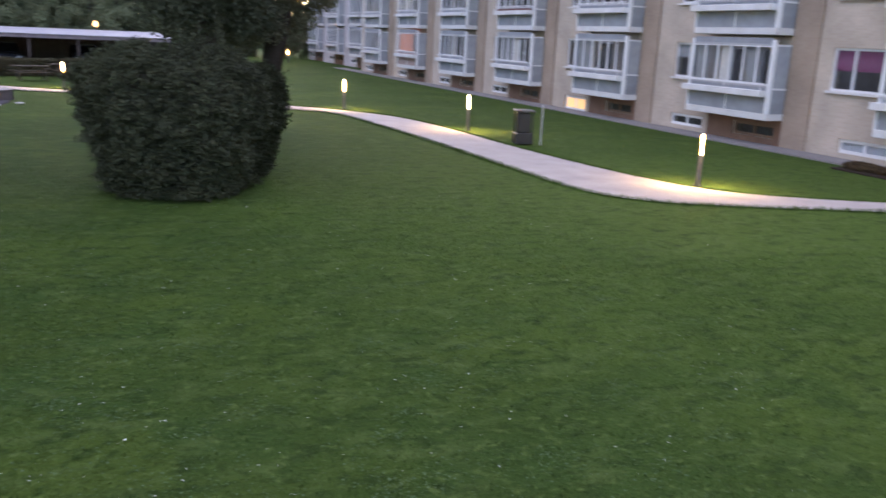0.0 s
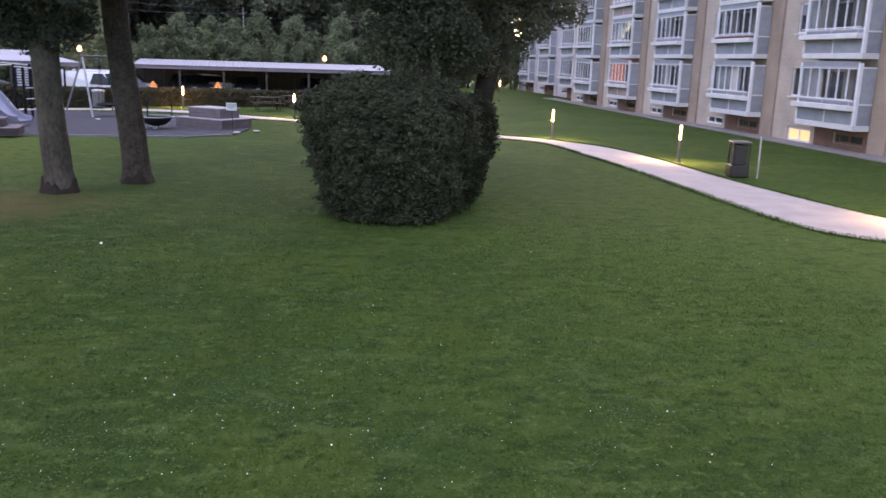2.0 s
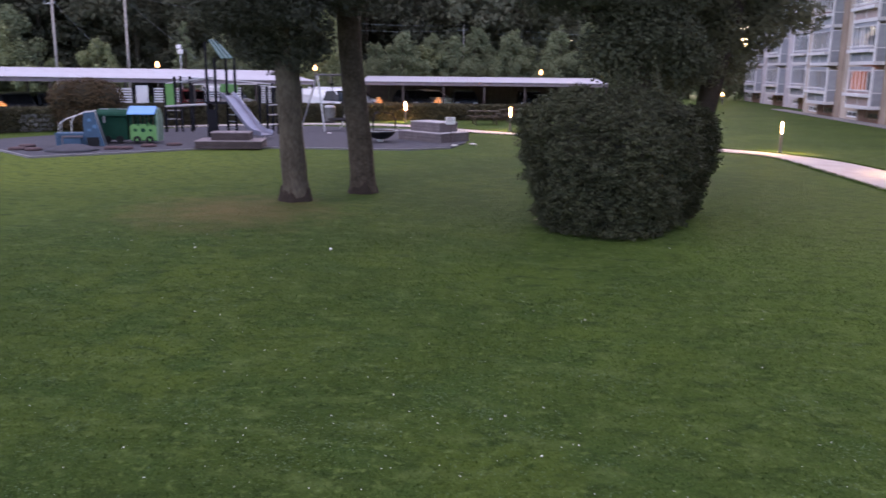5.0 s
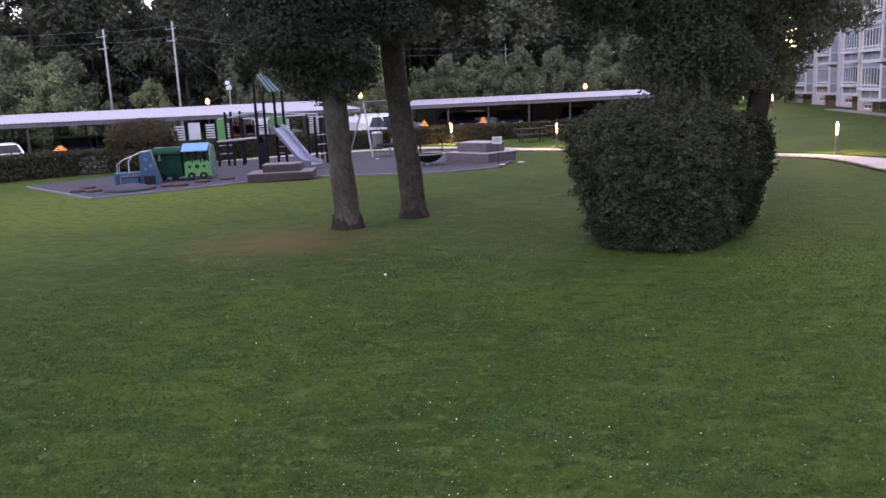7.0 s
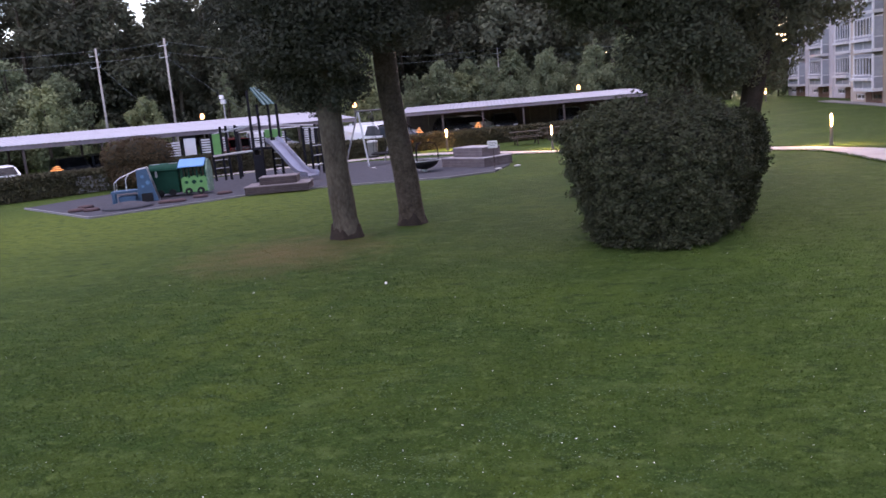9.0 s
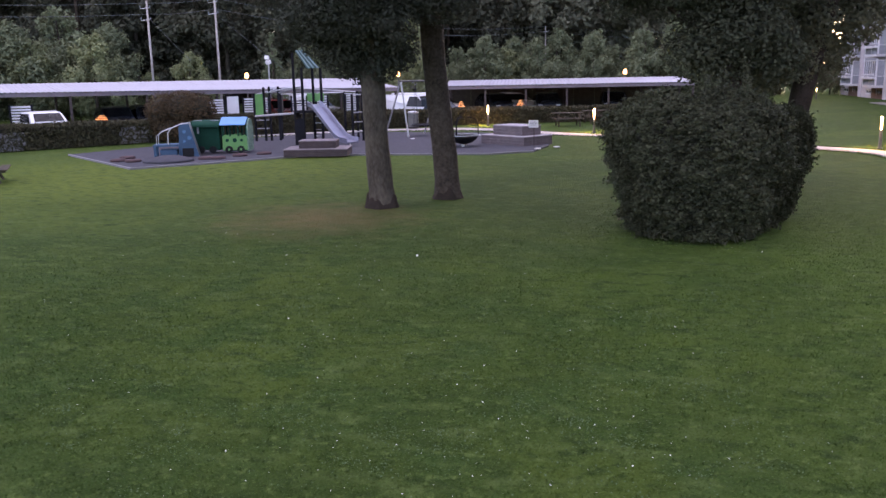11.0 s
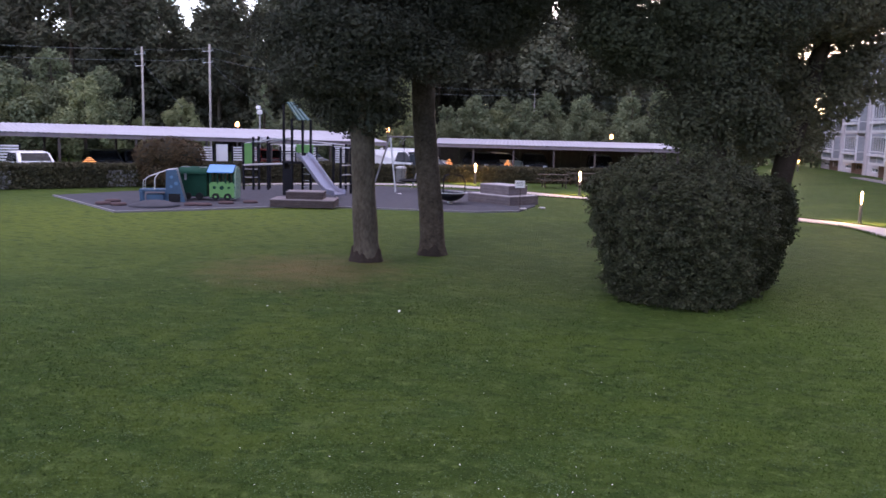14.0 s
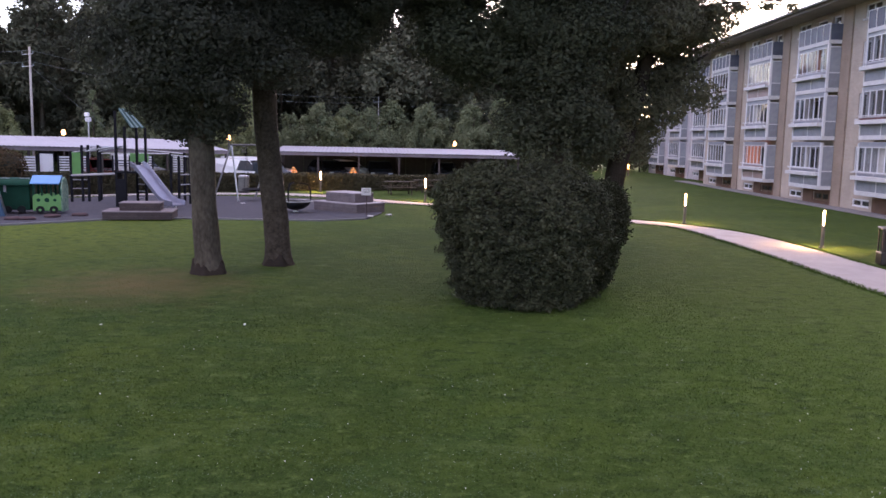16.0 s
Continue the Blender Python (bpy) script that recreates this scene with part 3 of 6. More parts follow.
def balcony_meshes():
    k = {}
    bm = bmesh.new()
    span(bm, (0, 0, 0), (DEEP - 0.003, WIDE, 0.22), 0.012)
    k["slab"] = mesh_of("balcony", bm, M["concrete"])
    k["panel_a"] = sheet_mesh("parapet_panel", 0.05, 0.075, 0.14, WIDE / 2 - 0.03, 0.222, 1.07, M["frost"])
    k["panel_b"] = sheet_mesh("parapet_panel", 0.05, 0.075, WIDE / 2 + 0.03, WIDE - 0.08, 0.222, 1.07, M["frost"])
    k["panel_a_pink"] = sheet_mesh("parapet_panel", 0.05, 0.075, 0.14, WIDE / 2 - 0.03, 0.222, 1.07, M["pink_panel"])
    k["panel_b_pink"] = sheet_mesh("parapet_panel", 0.05, 0.075, WIDE / 2 + 0.03, WIDE - 0.08, 0.222, 1.07, M["pink_panel"])
    k["side_panel"] = sheet_mesh("side_panel", 0.12, DEEP - 0.02, 0.04, 0.065, 0.222, 1.0, M["frost"])
    bm = bmesh.new()
    span(bm, (0.035, WIDE / 2 - 0.025, 0.222), (0.085, WIDE / 2 + 0.025, 0.758))
    k["middle_post"] = mesh_of("middle_post", bm, M["white"])
    bm = bmesh.new()
    span(bm, (-0.24, 0.16, 0.76), (0.03, WIDE + 0.06, 0.97), 0.015)
    k["planter_box"] = mesh_of("planter_box", bm, M["concrete"])
    bm = bmesh.new()
    rod(bm, (-0.12, 0.1, 1.19), (-0.12, WIDE + 0.05, 1.19), 0.02, n=8)
    for y in (0.3, WIDE / 2, WIDE - 0.3):
        rod(bm, (-0.12, y, 0.97), (-0.12, y, 1.19), 0.012, n=6)
    k["hand_rail"] = mesh_of("hand_rail", bm, M["white"])
    bm = bmesh.new()
    span(bm, (-0.01, -0.01, 0.222), (0.12, 0.13, 2.6))
    k["corner_post"] = mesh_of("corner_post", bm, M["white"])
    bm = bmesh.new()
    span(bm, (0.0, WIDE - 0.075, 0.222), (0.09, WIDE, 2.6))
    k["end_post"] = mesh_of("end_post", bm, M["white"])
    k["header"] = sheet_mesh("header_bar", 0.03, 0.09, 0.13, WIDE - 0.075, 2.40, 2.47, M["alu"])
    k["lower_bar"] = sheet_mesh("lower_bar", 0.03, 0.09, 0.13, WIDE - 0.075, 1.07, 1.128, M["alu"])
    k["transom"] = sheet_mesh("transom_pane", 0.055, 0.065, 0.13, WIDE - 0.075, 2.47, 2.66, M["frost"])
    k["side_rail"] = sheet_mesh("side_rail", 0.12, DEEP - 0.02, 0.03, 0.08, 1.0, 1.06, M["white"])
    k["side_header"] = sheet_mesh("side_header", 0.12, DEEP - 0.02, 0.03, 0.08, 2.40, 2.46, M["white"])
    k["side_pane"] = sheet_mesh("side_pane", 0.12, DEEP - 0.02, 0.05, 0.058, 1.06, 2.40, M["frost_pale"])
    w = (WIDE - 0.205) / 6
    k["sash_width"] = w
    k["sash"] = frame_mesh("sash", 0, w - 0.01, 1.13, 2.40, 0.03, 0.045, M["white"])
    k["pane"] = sheet_mesh("pane", 0.02, 0.028, 0.03, w - 0.04, 1.16, 2.37, M["glass"])
    for n, mat in (("curtain", M["curtain"]), ("orange", M["orange_curtain"]), ("terracotta", M["terracotta"])):
        bm = bmesh.new()
        fold = [(0.20 + 0.03 * (i % 2), i * w / 16) for i in range(17)]
        fold += [(x + 0.012, y) for x, y in fold[::-1]]
        low = [bm.verts.new((x, y, 0.95)) for x, y in fold]
        high = [bm.verts.new((x, y, 2.45)) for x, y in fold]
        for i in range(34):
            bm.faces.new((low[i], low[(i + 1) % 34], high[(i + 1) % 34], high[i]))
        k[n] = mesh_of("curtain", bm, mat)
    bm = bmesh.new()
    span(bm, (0.02, 0.02, 0.222), (0.05, WIDE - 0.02, 1.08))
    span(bm, (0.05, 0.02, 0.222), (DEEP - 0.02, 0.05, 1.08))
    k["guard"] = mesh_of("guard_panel", bm, M["slate_glass"])
    bm = bmesh.new()
    span(bm, (-0.01, -0.01, 1.08), (0.07, WIDE, 1.12))
    for i in range(6):
        y = i * (WIDE - 0.06) / 5
        span(bm, (-0.012, y, 0.222), (0.055, y + 0.03, 1.078))
    k["guard_rail"] = mesh_of("guard_rail", bm, M["white"])
    bm = bmesh.new()
    for i in range(22):
        y = 0.25 + i * 0.17
        box(bm, (-0.1, y, 1.0), (0.16, 0.12, 0.1 + 0.06 * (i * 7 % 5) / 5), Matrix.Rotation(i, 4, "Z"))
    k["flowers"] = mesh_of("planter_flowers", bm, M["geranium"])
    return k


B = balcony_meshes()


def hang(parent, name, mesh, x, y, z, label=""):
    ob = part(name, mesh, None, parent, label)
    ob.location = (x, y, z)
    if mesh.materials[0] == M["glass"]:
        ob.visible_shadow = False
    return ob


def balcony(owner, x, y, z, storey, luck, orange=False, flowers=False, pink=False, warm=False):
    slab = hang(owner, "balcony", B["slab"], x, y, z)
    if storey == 3:
        hang(slab, "guard_panel", B["guard"], 0, 0, 0, "slate blue balcony guard")
        hang(slab, "guard_rail", B["guard_rail"], 0, 0, 0)
        return
    for key in ("panel_a", "panel_b", "side_panel", "middle_post", "planter_box", "hand_rail", "corner_post", "end_post", "header", "lower_bar", "transom", "side_rail", "side_header", "side_pane"):
        mesh = B[key + "_pink"] if pink and key.startswith("panel") else B[key]
        hang(slab, mesh.name.split(".")[0], mesh, 0, 0, 0, "pinkish parapet panel" if mesh is not B[key] else "")
    if flowers:
        hang(slab, "planter_flowers", B["flowers"], 0, 0, 0, "reddish flowers in the planter")
    closed = [True] * 6
    if luck.random() < 0.5:
        a = luck.randrange(0, 4)
        closed[a] = orange
    drawn = luck.choice((0, 0, 1, 1, 2, 3))
    for i in range(6):
        yy = 0.13 + i * B["sash_width"]
        hang(slab, "sash", B["sash"], 0.03, yy, 0)
        if closed[i]:
            hang(slab, "pane", B["pane"], 0.03, yy, 0)
        if orange or i >= 6 - drawn or luck.random() < 0.1:
            if orange and i < 2:
                continue
            hang(slab, "curtain", B["orange"] if orange else B["terracotta"] if warm else B["curtain"], 0, yy, 0, "lamplit orange curtain" if orange else "terracotta curtain" if warm else "")


def basement_window(owner, x, y0, y1, z0, z1, mat, lit):
    f = hang(owner, "window", frame_mesh("window", y0, y1, z0, z1, 0.095, 0.08, mat, ((y0 + y1) / 2,)), x, 0, 0)
    hang(f, "pane", sheet_mesh("pane", 0.03, 0.04, y0 + 0.05, y1 - 0.05, z0 + 0.05, z1 - 0.05, M["lit_room"] if lit else M["glass"]), 0, 0, 0, "warmly lit pane" if lit else "")


def apartment_block(xf, first, bays, lift, lit, seed, label, face="brick"):
    luck = random.Random(seed)
    owner = thing("apartment_building", label, "building", group="apartment buildings")
    xw = xf + DEEP
    top = 10.75 + lift
    y_end = first + (bays - 1) * BAY + WIDE + 3.2
    for k in range(bays):
        yc = first + k * BAY
        lo, hi = yc - (1.0 if k else 3.0), yc + BAY - 1.0 if k < bays - 1 else y_end
        end = 6.69 if k == lit.get("purple", -1) else 6.1
        low_lit = k in lit.get("white", ())
        holes = [(yc + 4.1, yc + 6.0, (0.0 if low_lit else 0.17) + lift, (0.64 if low_lit else 0.6) + lift), (yc + 0.35, yc + 2.35, 0.22 + lift, 0.68 + lift)]
        for s in SLABS:
            head = 1.65 if s == SLABS[3] else 2.35
            holes.append((yc + 4.45, yc + end, s + 1.0 + lift if head < 2 else s + 1.13 + lift, s + head + 0.08 + lift))
            holes.append((yc + 0.5, yc + 1.5, s + 0.3 + lift, s + head + lift))
            holes.append((yc + 2.2, yc + 3.6, s + 1.0 + lift, s + head + lift))
        bm = bmesh.new()
        pierced(bm, xw, xw + 0.35, lo, hi, -0.3, top, holes)
        part("wall", bm, M[face], owner, "yellow brick wall" if face == "brick" else "pale rendered wall")
        glowing = k in lit.get("white", ())
        basement_window(owner, xw + 0.06, yc + 4.1, yc + 6.0, (0.0 if glowing else 0.17) + lift, (0.64 if glowing else 0.6) + lift, M["white"], glowing)
        if k == lit.get("purple", -1):
            for ya in (4.15, 5.1):
                hang(owner, "net_curtain", sheet_mesh("net_curtain", 0.13, 0.14, yc + ya, yc + ya + 0.85, 0.2 + lift, 0.52 + lift, M["white"]), xw, 0, 0, "white net curtain behind a basement window")
        bm = bmesh.new()
        pierced(bm, xw - 0.03, xw - 0.004, yc + 0.05, yc + 3.75, -0.1, 0.86 + lift, [(yc + 0.35, yc + 2.35, 0.22 + lift, 0.68 + lift)])
        part("basement_cladding", bm, M["cladding"], owner, "brown basement cladding")
        basement_window(owner, xw + 0.06, yc + 0.35, yc + 2.35, 0.22 + lift, 0.68 + lift, M["frame_brown"], False)
        bm = bmesh.new()
        span(bm, (xw - 0.09, yc - 1.1, -0.3), (xw - 0.003, yc - 0.03, top))
        part("pilaster", bm, M["brick_brown_shaded" if face == "brick" else face], owner, "brick pilaster, browner and toned dark for shade" if face == "brick" else "rendered pilaster")
        for i, s in enumerate(SLABS):
            z = s + lift
            balcony(owner, xf, yc, z, i, luck, orange=((k, i) in lit.get("orange", ())), pink=((k, i) in lit.get("pink", ())), warm=((k, i) in lit.get("warm", ())), flowers=((k, i) in lit.get("flowers", ())))
            low, head = (1.0, 1.65) if i == 3 else (1.13, 2.35)
            f = hang(owner, "window", frame_mesh("window", yc + 4.45, yc + end, z + low, z + head + 0.08, 0.07, 0.09, M["white"], (yc + end - 0.8,)), xw + 0.05, 0, 0)
            hang(f, "pane", sheet_mesh("pane", 0.04, 0.05, yc + 4.5, yc + end - 0.05, z + low + 0.05, z + head + 0.03, M["glass"]), 0, 0, 0)
            hang(f, "window_sill", sheet_mesh("window_sill", -0.16, 0.0, yc + 4.4, yc + end + 0.06, z + low - 0.07, z + low - 0.003, M["concrete"]), 0, 0, 0)
            if k == lit.get("purple", -1) and i == 0:
                hang(f, "blind", sheet_mesh("blind", 0.07, 0.08, yc + 4.5, yc + end - 0.05, z + 1.75, z + 2.4, M["plum_blind"]), 0, 0, 0, "plum roller blind half down")
            elif luck.random() < 0.6 and i < 3:
                hang(f, "blind", sheet_mesh("blind", 0.07, 0.08, yc + 4.5, yc + end - 0.05, z + 1.9, z + 2.4, M["curtain"]), 0, 0, 0, "pale blind")
            for name, ya, yb, za in (("balcony_door", 0.5, 1.5, 0.3), ("balcony_window", 2.2, 3.6, 1.0)):
                d = hang(owner, name, frame_mesh(name, yc + ya, yc + yb, z + za, z + head, 0.08, 0.08, M["white"]), xw + 0.1, 0, 0)
                hang(d, "pane", sheet_mesh("pane", 0.03, 0.04, yc + ya + 0.05, yc + yb - 0.05, z + za + 0.05, z + head - 0.05, M["glass"]), 0, 0, 0)
    bm = bmesh.new()
    span(bm, (xw + 1.6, first - 3, -0.3), (xw + 1.8, y_end, top))
    for s in SLABS:
        span(bm, (xw + 0.36, first - 3, s + lift - 0.1), (xw + 1.6, y_end, s + lift + 0.15))
    part("inner_wall", bm, M["dark_room"], owner)
    bm = bmesh.new()
    pierced(bm, xw + 11.0, xw + 11.35, first - 3, y_end, -0.3, top, [])
    span(bm, (xw + 0.35, first - 3, -0.3), (xw + 11.0, first - 2.65, top))
    span(bm, (xw + 0.35, y_end - 0.35, -0.3), (xw + 11.0, y_end, top))
    part("end_wall", bm, M[face], owner, "gable wall")
    bm = bmesh.new()
    span(bm, (xf - 0.75, first - 3.6, top), (xw + 12, y_end + 0.6, top + 0.14))
    part("soffit", bm, M["soffit"], owner)
    bm = bmesh.new()
    prism(bm, [(xf - 0.9, top + 0.142), (xw + 12.1, top + 0.142), (xw + 12.1, top + 0.3), ((xf + xw + 11.5) / 2, top + 2.7), (xf - 0.9, top + 0.3)], first - 3.8, y_end + 0.8, "y")
    part("roof", bm, M["roof"], owner, "low dark tiled roof")
    bm = bmesh.new()
    rod(bm, (xf - 0.96, first - 3.8, top + 0.2), (xf - 0.96, y_end + 0.8, top + 0.2), 0.07)
    part("gutter", bm, M["steel"], owner)
    return owner


apartment_block(20.425, 21.92 - 3 * BAY, 9, 0.0, {"white": (4,), "orange": ((7, 0),), "pink": ((7, 0), (7, 2)), "warm": ((6, 2),), "purple": 2, "flowers": ((5, 1), (8, 2))}, 3, "long yellow brick apartment building with white glazed balconies")
apartment_block(22.2, 74.85, 3, 0.15, {"white": ()}, 5, "far pale apartment building with white glazed balconies", "pale_render")


# ---- bollard lamps ----
def bollard_lamp(tube):
    t = thing("bollard_lamp", "dark bollard lamp with a glowing warm diffuser, by the path", "lamp", group="bollard lamps")
    bm = bmesh.new()
    rod(bm, (0, 0, -0.05), (0, 0, 0.72), 0.06, n=14)
    rod(bm, (0, 0, -0.02), (0, 0, 0.03), 0.1, n=14)
    part("post", bm, M["lamp_pole"], t)
    bm = bmesh.new()
    rod(bm, (0, 0, 0.73), (0, 0, 1.185), 0.018, n=12)
    part("lamp_tube", bm, M[tube], t, "white-hot glowing tube")
    bm = bmesh.new()
    rod(bm, (0, 0, 0.722), (0, 0, 1.19), 0.042, n=18)
    part("diffuser", bm, M["lamp_shell"], t, "warm glowing diffuser").visible_shadow = False
    bm = bmesh.new()
    rod(bm, (0, 0, 1.192), (0, 0, 1.22), 0.068, 0.055, n=16)
    part("cap", bm, M["lamp_pole"], t)
    return t


first_lamp = bollard_lamp("lamp")
first_lamp.matrix_world = Matrix.Translation((9.61, 34.53, 0))
for x, y in ((11.95, 26.91), (-7.8, 49.6), (-1.39, 43.6), (12.87, 15.66)):
    copy_thing(first_lamp, Matrix.Translation((x, y, 0)))
# each lamp also throws a downward pool from under its cap
for x, y in ((9.61, 34.53), (11.95, 26.91), (-7.8, 49.6), (-1.39, 43.6), (12.87, 15.66)):
    pool = new("lamp_pool", bpy.data.lights.new("lamp_pool", "SPOT"))
    pool.data.energy, pool.data.color = 150.0, (1.0, 0.64, 0.22)
    pool.data.spot_size, pool.data.spot_blend, pool.data.shadow_soft_size = radians(146), 1.0, 0.04
    pool.matrix_world = look((x - 0.055, y - 0.055, 1.17), (x - 0.05, y - 0.05, 0))
far_lamp = bollard_lamp("lamp_dim")
far_lamp.matrix_world = Matrix.Translation((15.6, 78.2, 0))
copy_thing(far_lamp, Matrix.Translation((18.0, 86.5, 0)))


# ---- litter bin with a marker post ----
def litter_bin():
    t = thing("litter_bin", "dark square metal litter bin beside the path", "bin", Matrix.Translation((12.2, 23.25, 0)) @ Matrix.Rotation(radians(-12), 4, "Z"))
    bm = bmesh.new()
    span(bm, (-0.27, -0.27, 0.0), (0.27, 0.27, 0.34), 0.02)
    part("base", bm, M["bin"], t)
    for x in (-0.25, 0.21):
        for y in (-0.25, 0.21):
            bm = bmesh.new()
            span(bm, (x, y, 0.34), (x + 0.04, y + 0.04, 0.98))
            part("corner_bar", bm, M["bin"], t)
    bm = bmesh.new()
    span(bm, (-0.19, -0.19, 0.342), (0.19, 0.19, 0.94), 0.02)
    part("inner_box", bm, M["bin"], t)
    bm = bmesh.new()
    span(bm, (-0.28, -0.28, 0.98), (0.28, 0.28, 1.04), 0.02)
    part("lid", bm, M["lamp_pole"], t, "grey lid")


litter_bin()
bm = bmesh.new()
rod(bm, (0, 0, -0.05), (0, 0, 1.2), 0.026, n=10)
solid("marker_post", bm, M["steel"], "slim pale metal post beside the litter bin", "post", Matrix.Translation((12.68, 22.95, 0)))


def wall_planting(at, label):
    t = thing("low_shrub", label, "shrub", Matrix.Translation((*at, 0.0)))
    p, out = cloud(5000, [(0, 0, 0.1, 0.35, 0.6, 0.16), (0.05, -0.9, 0.1, 0.3, 0.55, 0.14), (-0.05, -1.7, 0.08, 0.3, 0.5, 0.14)], 0.6)
    ok = p[:, 2] > 0.01
    part("foliage", leaves("foliage", p[ok], 0.045, M["leaf_brown"], out=out[ok]), None, t)
    bm = bmesh.new()
    span(bm, (-0.45, -2.3, -0.05), (0.42, 0.7, 0.035), 0.02)
    part("bed", bm, M["soil"], t, "dark earth bed")


wall_planting((19.5, 17.0), "low brownish planting in an earth bed by the wall")

# ---- the clipped bush ----
def bush():
    t = thing("bush", "large clipped dark green bush, narrower at its foot, on the lawn", "bush", Matrix.Translation((1.6, 16.8, 0)))
    n = 150000

    def skin(a, h, cx, cy, rx, ry, top, foot, phase, shift, depth):
        """A place on a lobe's skin: a turn round it, a height from 0 to 1, a depth below the skin."""
        prof = foot + (1 - foot) * np.clip(h / 0.62, 0, 1) ** 0.8
        prof = np.where(h > 0.70, np.sqrt(np.clip(1 - 0.93 * ((h - 0.70) / 0.30) ** 2.7, 0.0, 1)), prof)
        wob = 1 + 0.04 * np.sin(a * 3 + phase) + 0.04 * np.sin(a * 7 + h * 5 + phase) + 0.03 * np.sin(h * 17 + a * 4)
        sq = (np.abs(np.cos(a)) ** 2.3 + np.abs(np.sin(a)) ** 2.3) ** (-1 / 2.3)
        q = depth * prof * wob * sq
        lift = 1 + 0.05 * np.sin(2.1 * a + phase) * h
        return np.stack([cx + rx * q * np.cos(a) + shift * (1 - h), cy + ry * q * np.sin(a), h * top * lift], -1)

    pts = []
    for share, args in ((0.7, (-0.24, -0.05, 1.62, 1.56, 2.62, 0.74, 0.4, 0.13)), (0.3, (1.47, 1.55, 0.70, 0.95, 2.25, 0.42, 2.0, 0.0))):
        k = int(n * share)
        # dark inner leaves
        pts.append(skin(rng.uniform(0, 6.283, k // 3), rng.uniform(0, 0.99, k // 3), *args, 1 - 0.18 * rng.power(0.6, k // 3)))
        # tufts standing proud of them
        m = k // 62
        c = skin(rng.uniform(0, 6.283, m), rng.beta(1.15, 1.0, m), *args, 0.985 + 0.05 * rng.normal(size=m))
        c = np.concatenate([c, skin(rng.uniform(0, 6.283, m // 4), rng.uniform(0.9, 0.995, m // 4), *args, 0.97)])
        rad = rng.uniform(0.07, 0.17, len(c))
        d = rng.normal(size=(len(c), 52, 3))
        d /= np.linalg.norm(d, axis=2)[:, :, None]
        d[:, :, 2] *= 0.75
        pts.append((c[:, None, :] + d * rad[:, None, None] * rng.power(1.6, (len(c), 52))[:, :, None]).reshape(-1, 3))
    both = np.concatenate(pts)
    shoots = []
    for i in range(130):
        x, y = rng.normal(0.3, 0.7), rng.normal(0.0, 0.55)
        if abs(x) > 1.2:
            continue
        hgt = rng.uniform(0.1, 0.5) * (1.4 if abs(x - 0.35) < 0.4 else 0.6)
        k = np.linspace(0, 1, 36)
        lean = rng.normal(0, 0.12, 2)
        w = 0.06 * (1.15 - k)
        shoots.append(np.stack([x + lean[0] * k + rng.normal(0, 1, 36) * w, y + lean[1] * k + rng.normal(0, 1, 36) * w, 2.38 + 1.4 * hgt * k], -1))
    for q in both[rng.choice(len(both), 900, replace=False)]:
        out = np.array([q[0] - 0.15, q[1] - 0.3, 0.9 * max(0.0, q[2] - 1.2) + 0.25])
        out /= np.linalg.norm(out)
        k = np.linspace(0.02, rng.uniform(0.06, 0.2), 8)[:, None]
        shoots.append(q + out * k + rng.normal(0, 0.018, (8, 3)))
    pts = np.concatenate([both] + shoots)
    pts = pts[pts[:, 2] > 0.02]
    out = (pts - [0.15, 0.3, 1.1]) * [1, 1, 0.9]
    out /= np.linalg.norm(out, axis=1)[:, None]
    part("foliage", leaves("foliage", pts, 0.031, M["leaf_bush"], 0.3, out=0.6 * out), None, t)
    # solid dark cores stand in for the shaded inside of both lobes
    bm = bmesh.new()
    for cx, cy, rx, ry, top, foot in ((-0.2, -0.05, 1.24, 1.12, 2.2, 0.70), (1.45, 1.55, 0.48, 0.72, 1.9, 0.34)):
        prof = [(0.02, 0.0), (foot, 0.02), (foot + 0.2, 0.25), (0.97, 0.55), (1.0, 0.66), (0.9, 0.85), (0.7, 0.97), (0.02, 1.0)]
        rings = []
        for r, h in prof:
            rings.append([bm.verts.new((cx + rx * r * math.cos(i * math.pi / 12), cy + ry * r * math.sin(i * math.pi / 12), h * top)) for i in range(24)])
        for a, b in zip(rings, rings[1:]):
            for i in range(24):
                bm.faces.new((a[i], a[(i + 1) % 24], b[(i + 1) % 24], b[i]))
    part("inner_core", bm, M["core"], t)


bush()


# ---- trees ----
def loft(bm, pts, radii, n=14, rough=0.0, seed=0):
    rings = []
    for k, (p, r) in enumerate(zip(pts, radii)):
        p = Vector(p)
        d = (Vector(pts[min(k + 1, len(pts) - 1)]) - Vector(pts[max(k - 1, 0)])).normalized()
        u = d.cross(Vector((0.3, 1, 0.1))).normalized()
        v = d.cross(u)
        ring = []
        for i in range(n):
            a = 2 * math.pi * i / n
            q = r * (1 + rough * noise.noise((math.cos(a) * 2, math.sin(a) * 2, p.z * 0.8 + seed)))
            ring.append(bm.verts.new(p + (u * math.cos(a) + v * math.sin(a)) * q))
        rings.append(ring)
    for a, b in zip(rings, rings[1:]):
        for i in range(n):
            bm.faces.new((a[i], a[(i + 1) % n], b[(i + 1) % n], b[i]))
    bm.faces.new(rings[0])
    bm.faces.new(rings[-1][::-1])
    bmesh.ops.recalc_face_normals(bm, faces=bm.faces[:])


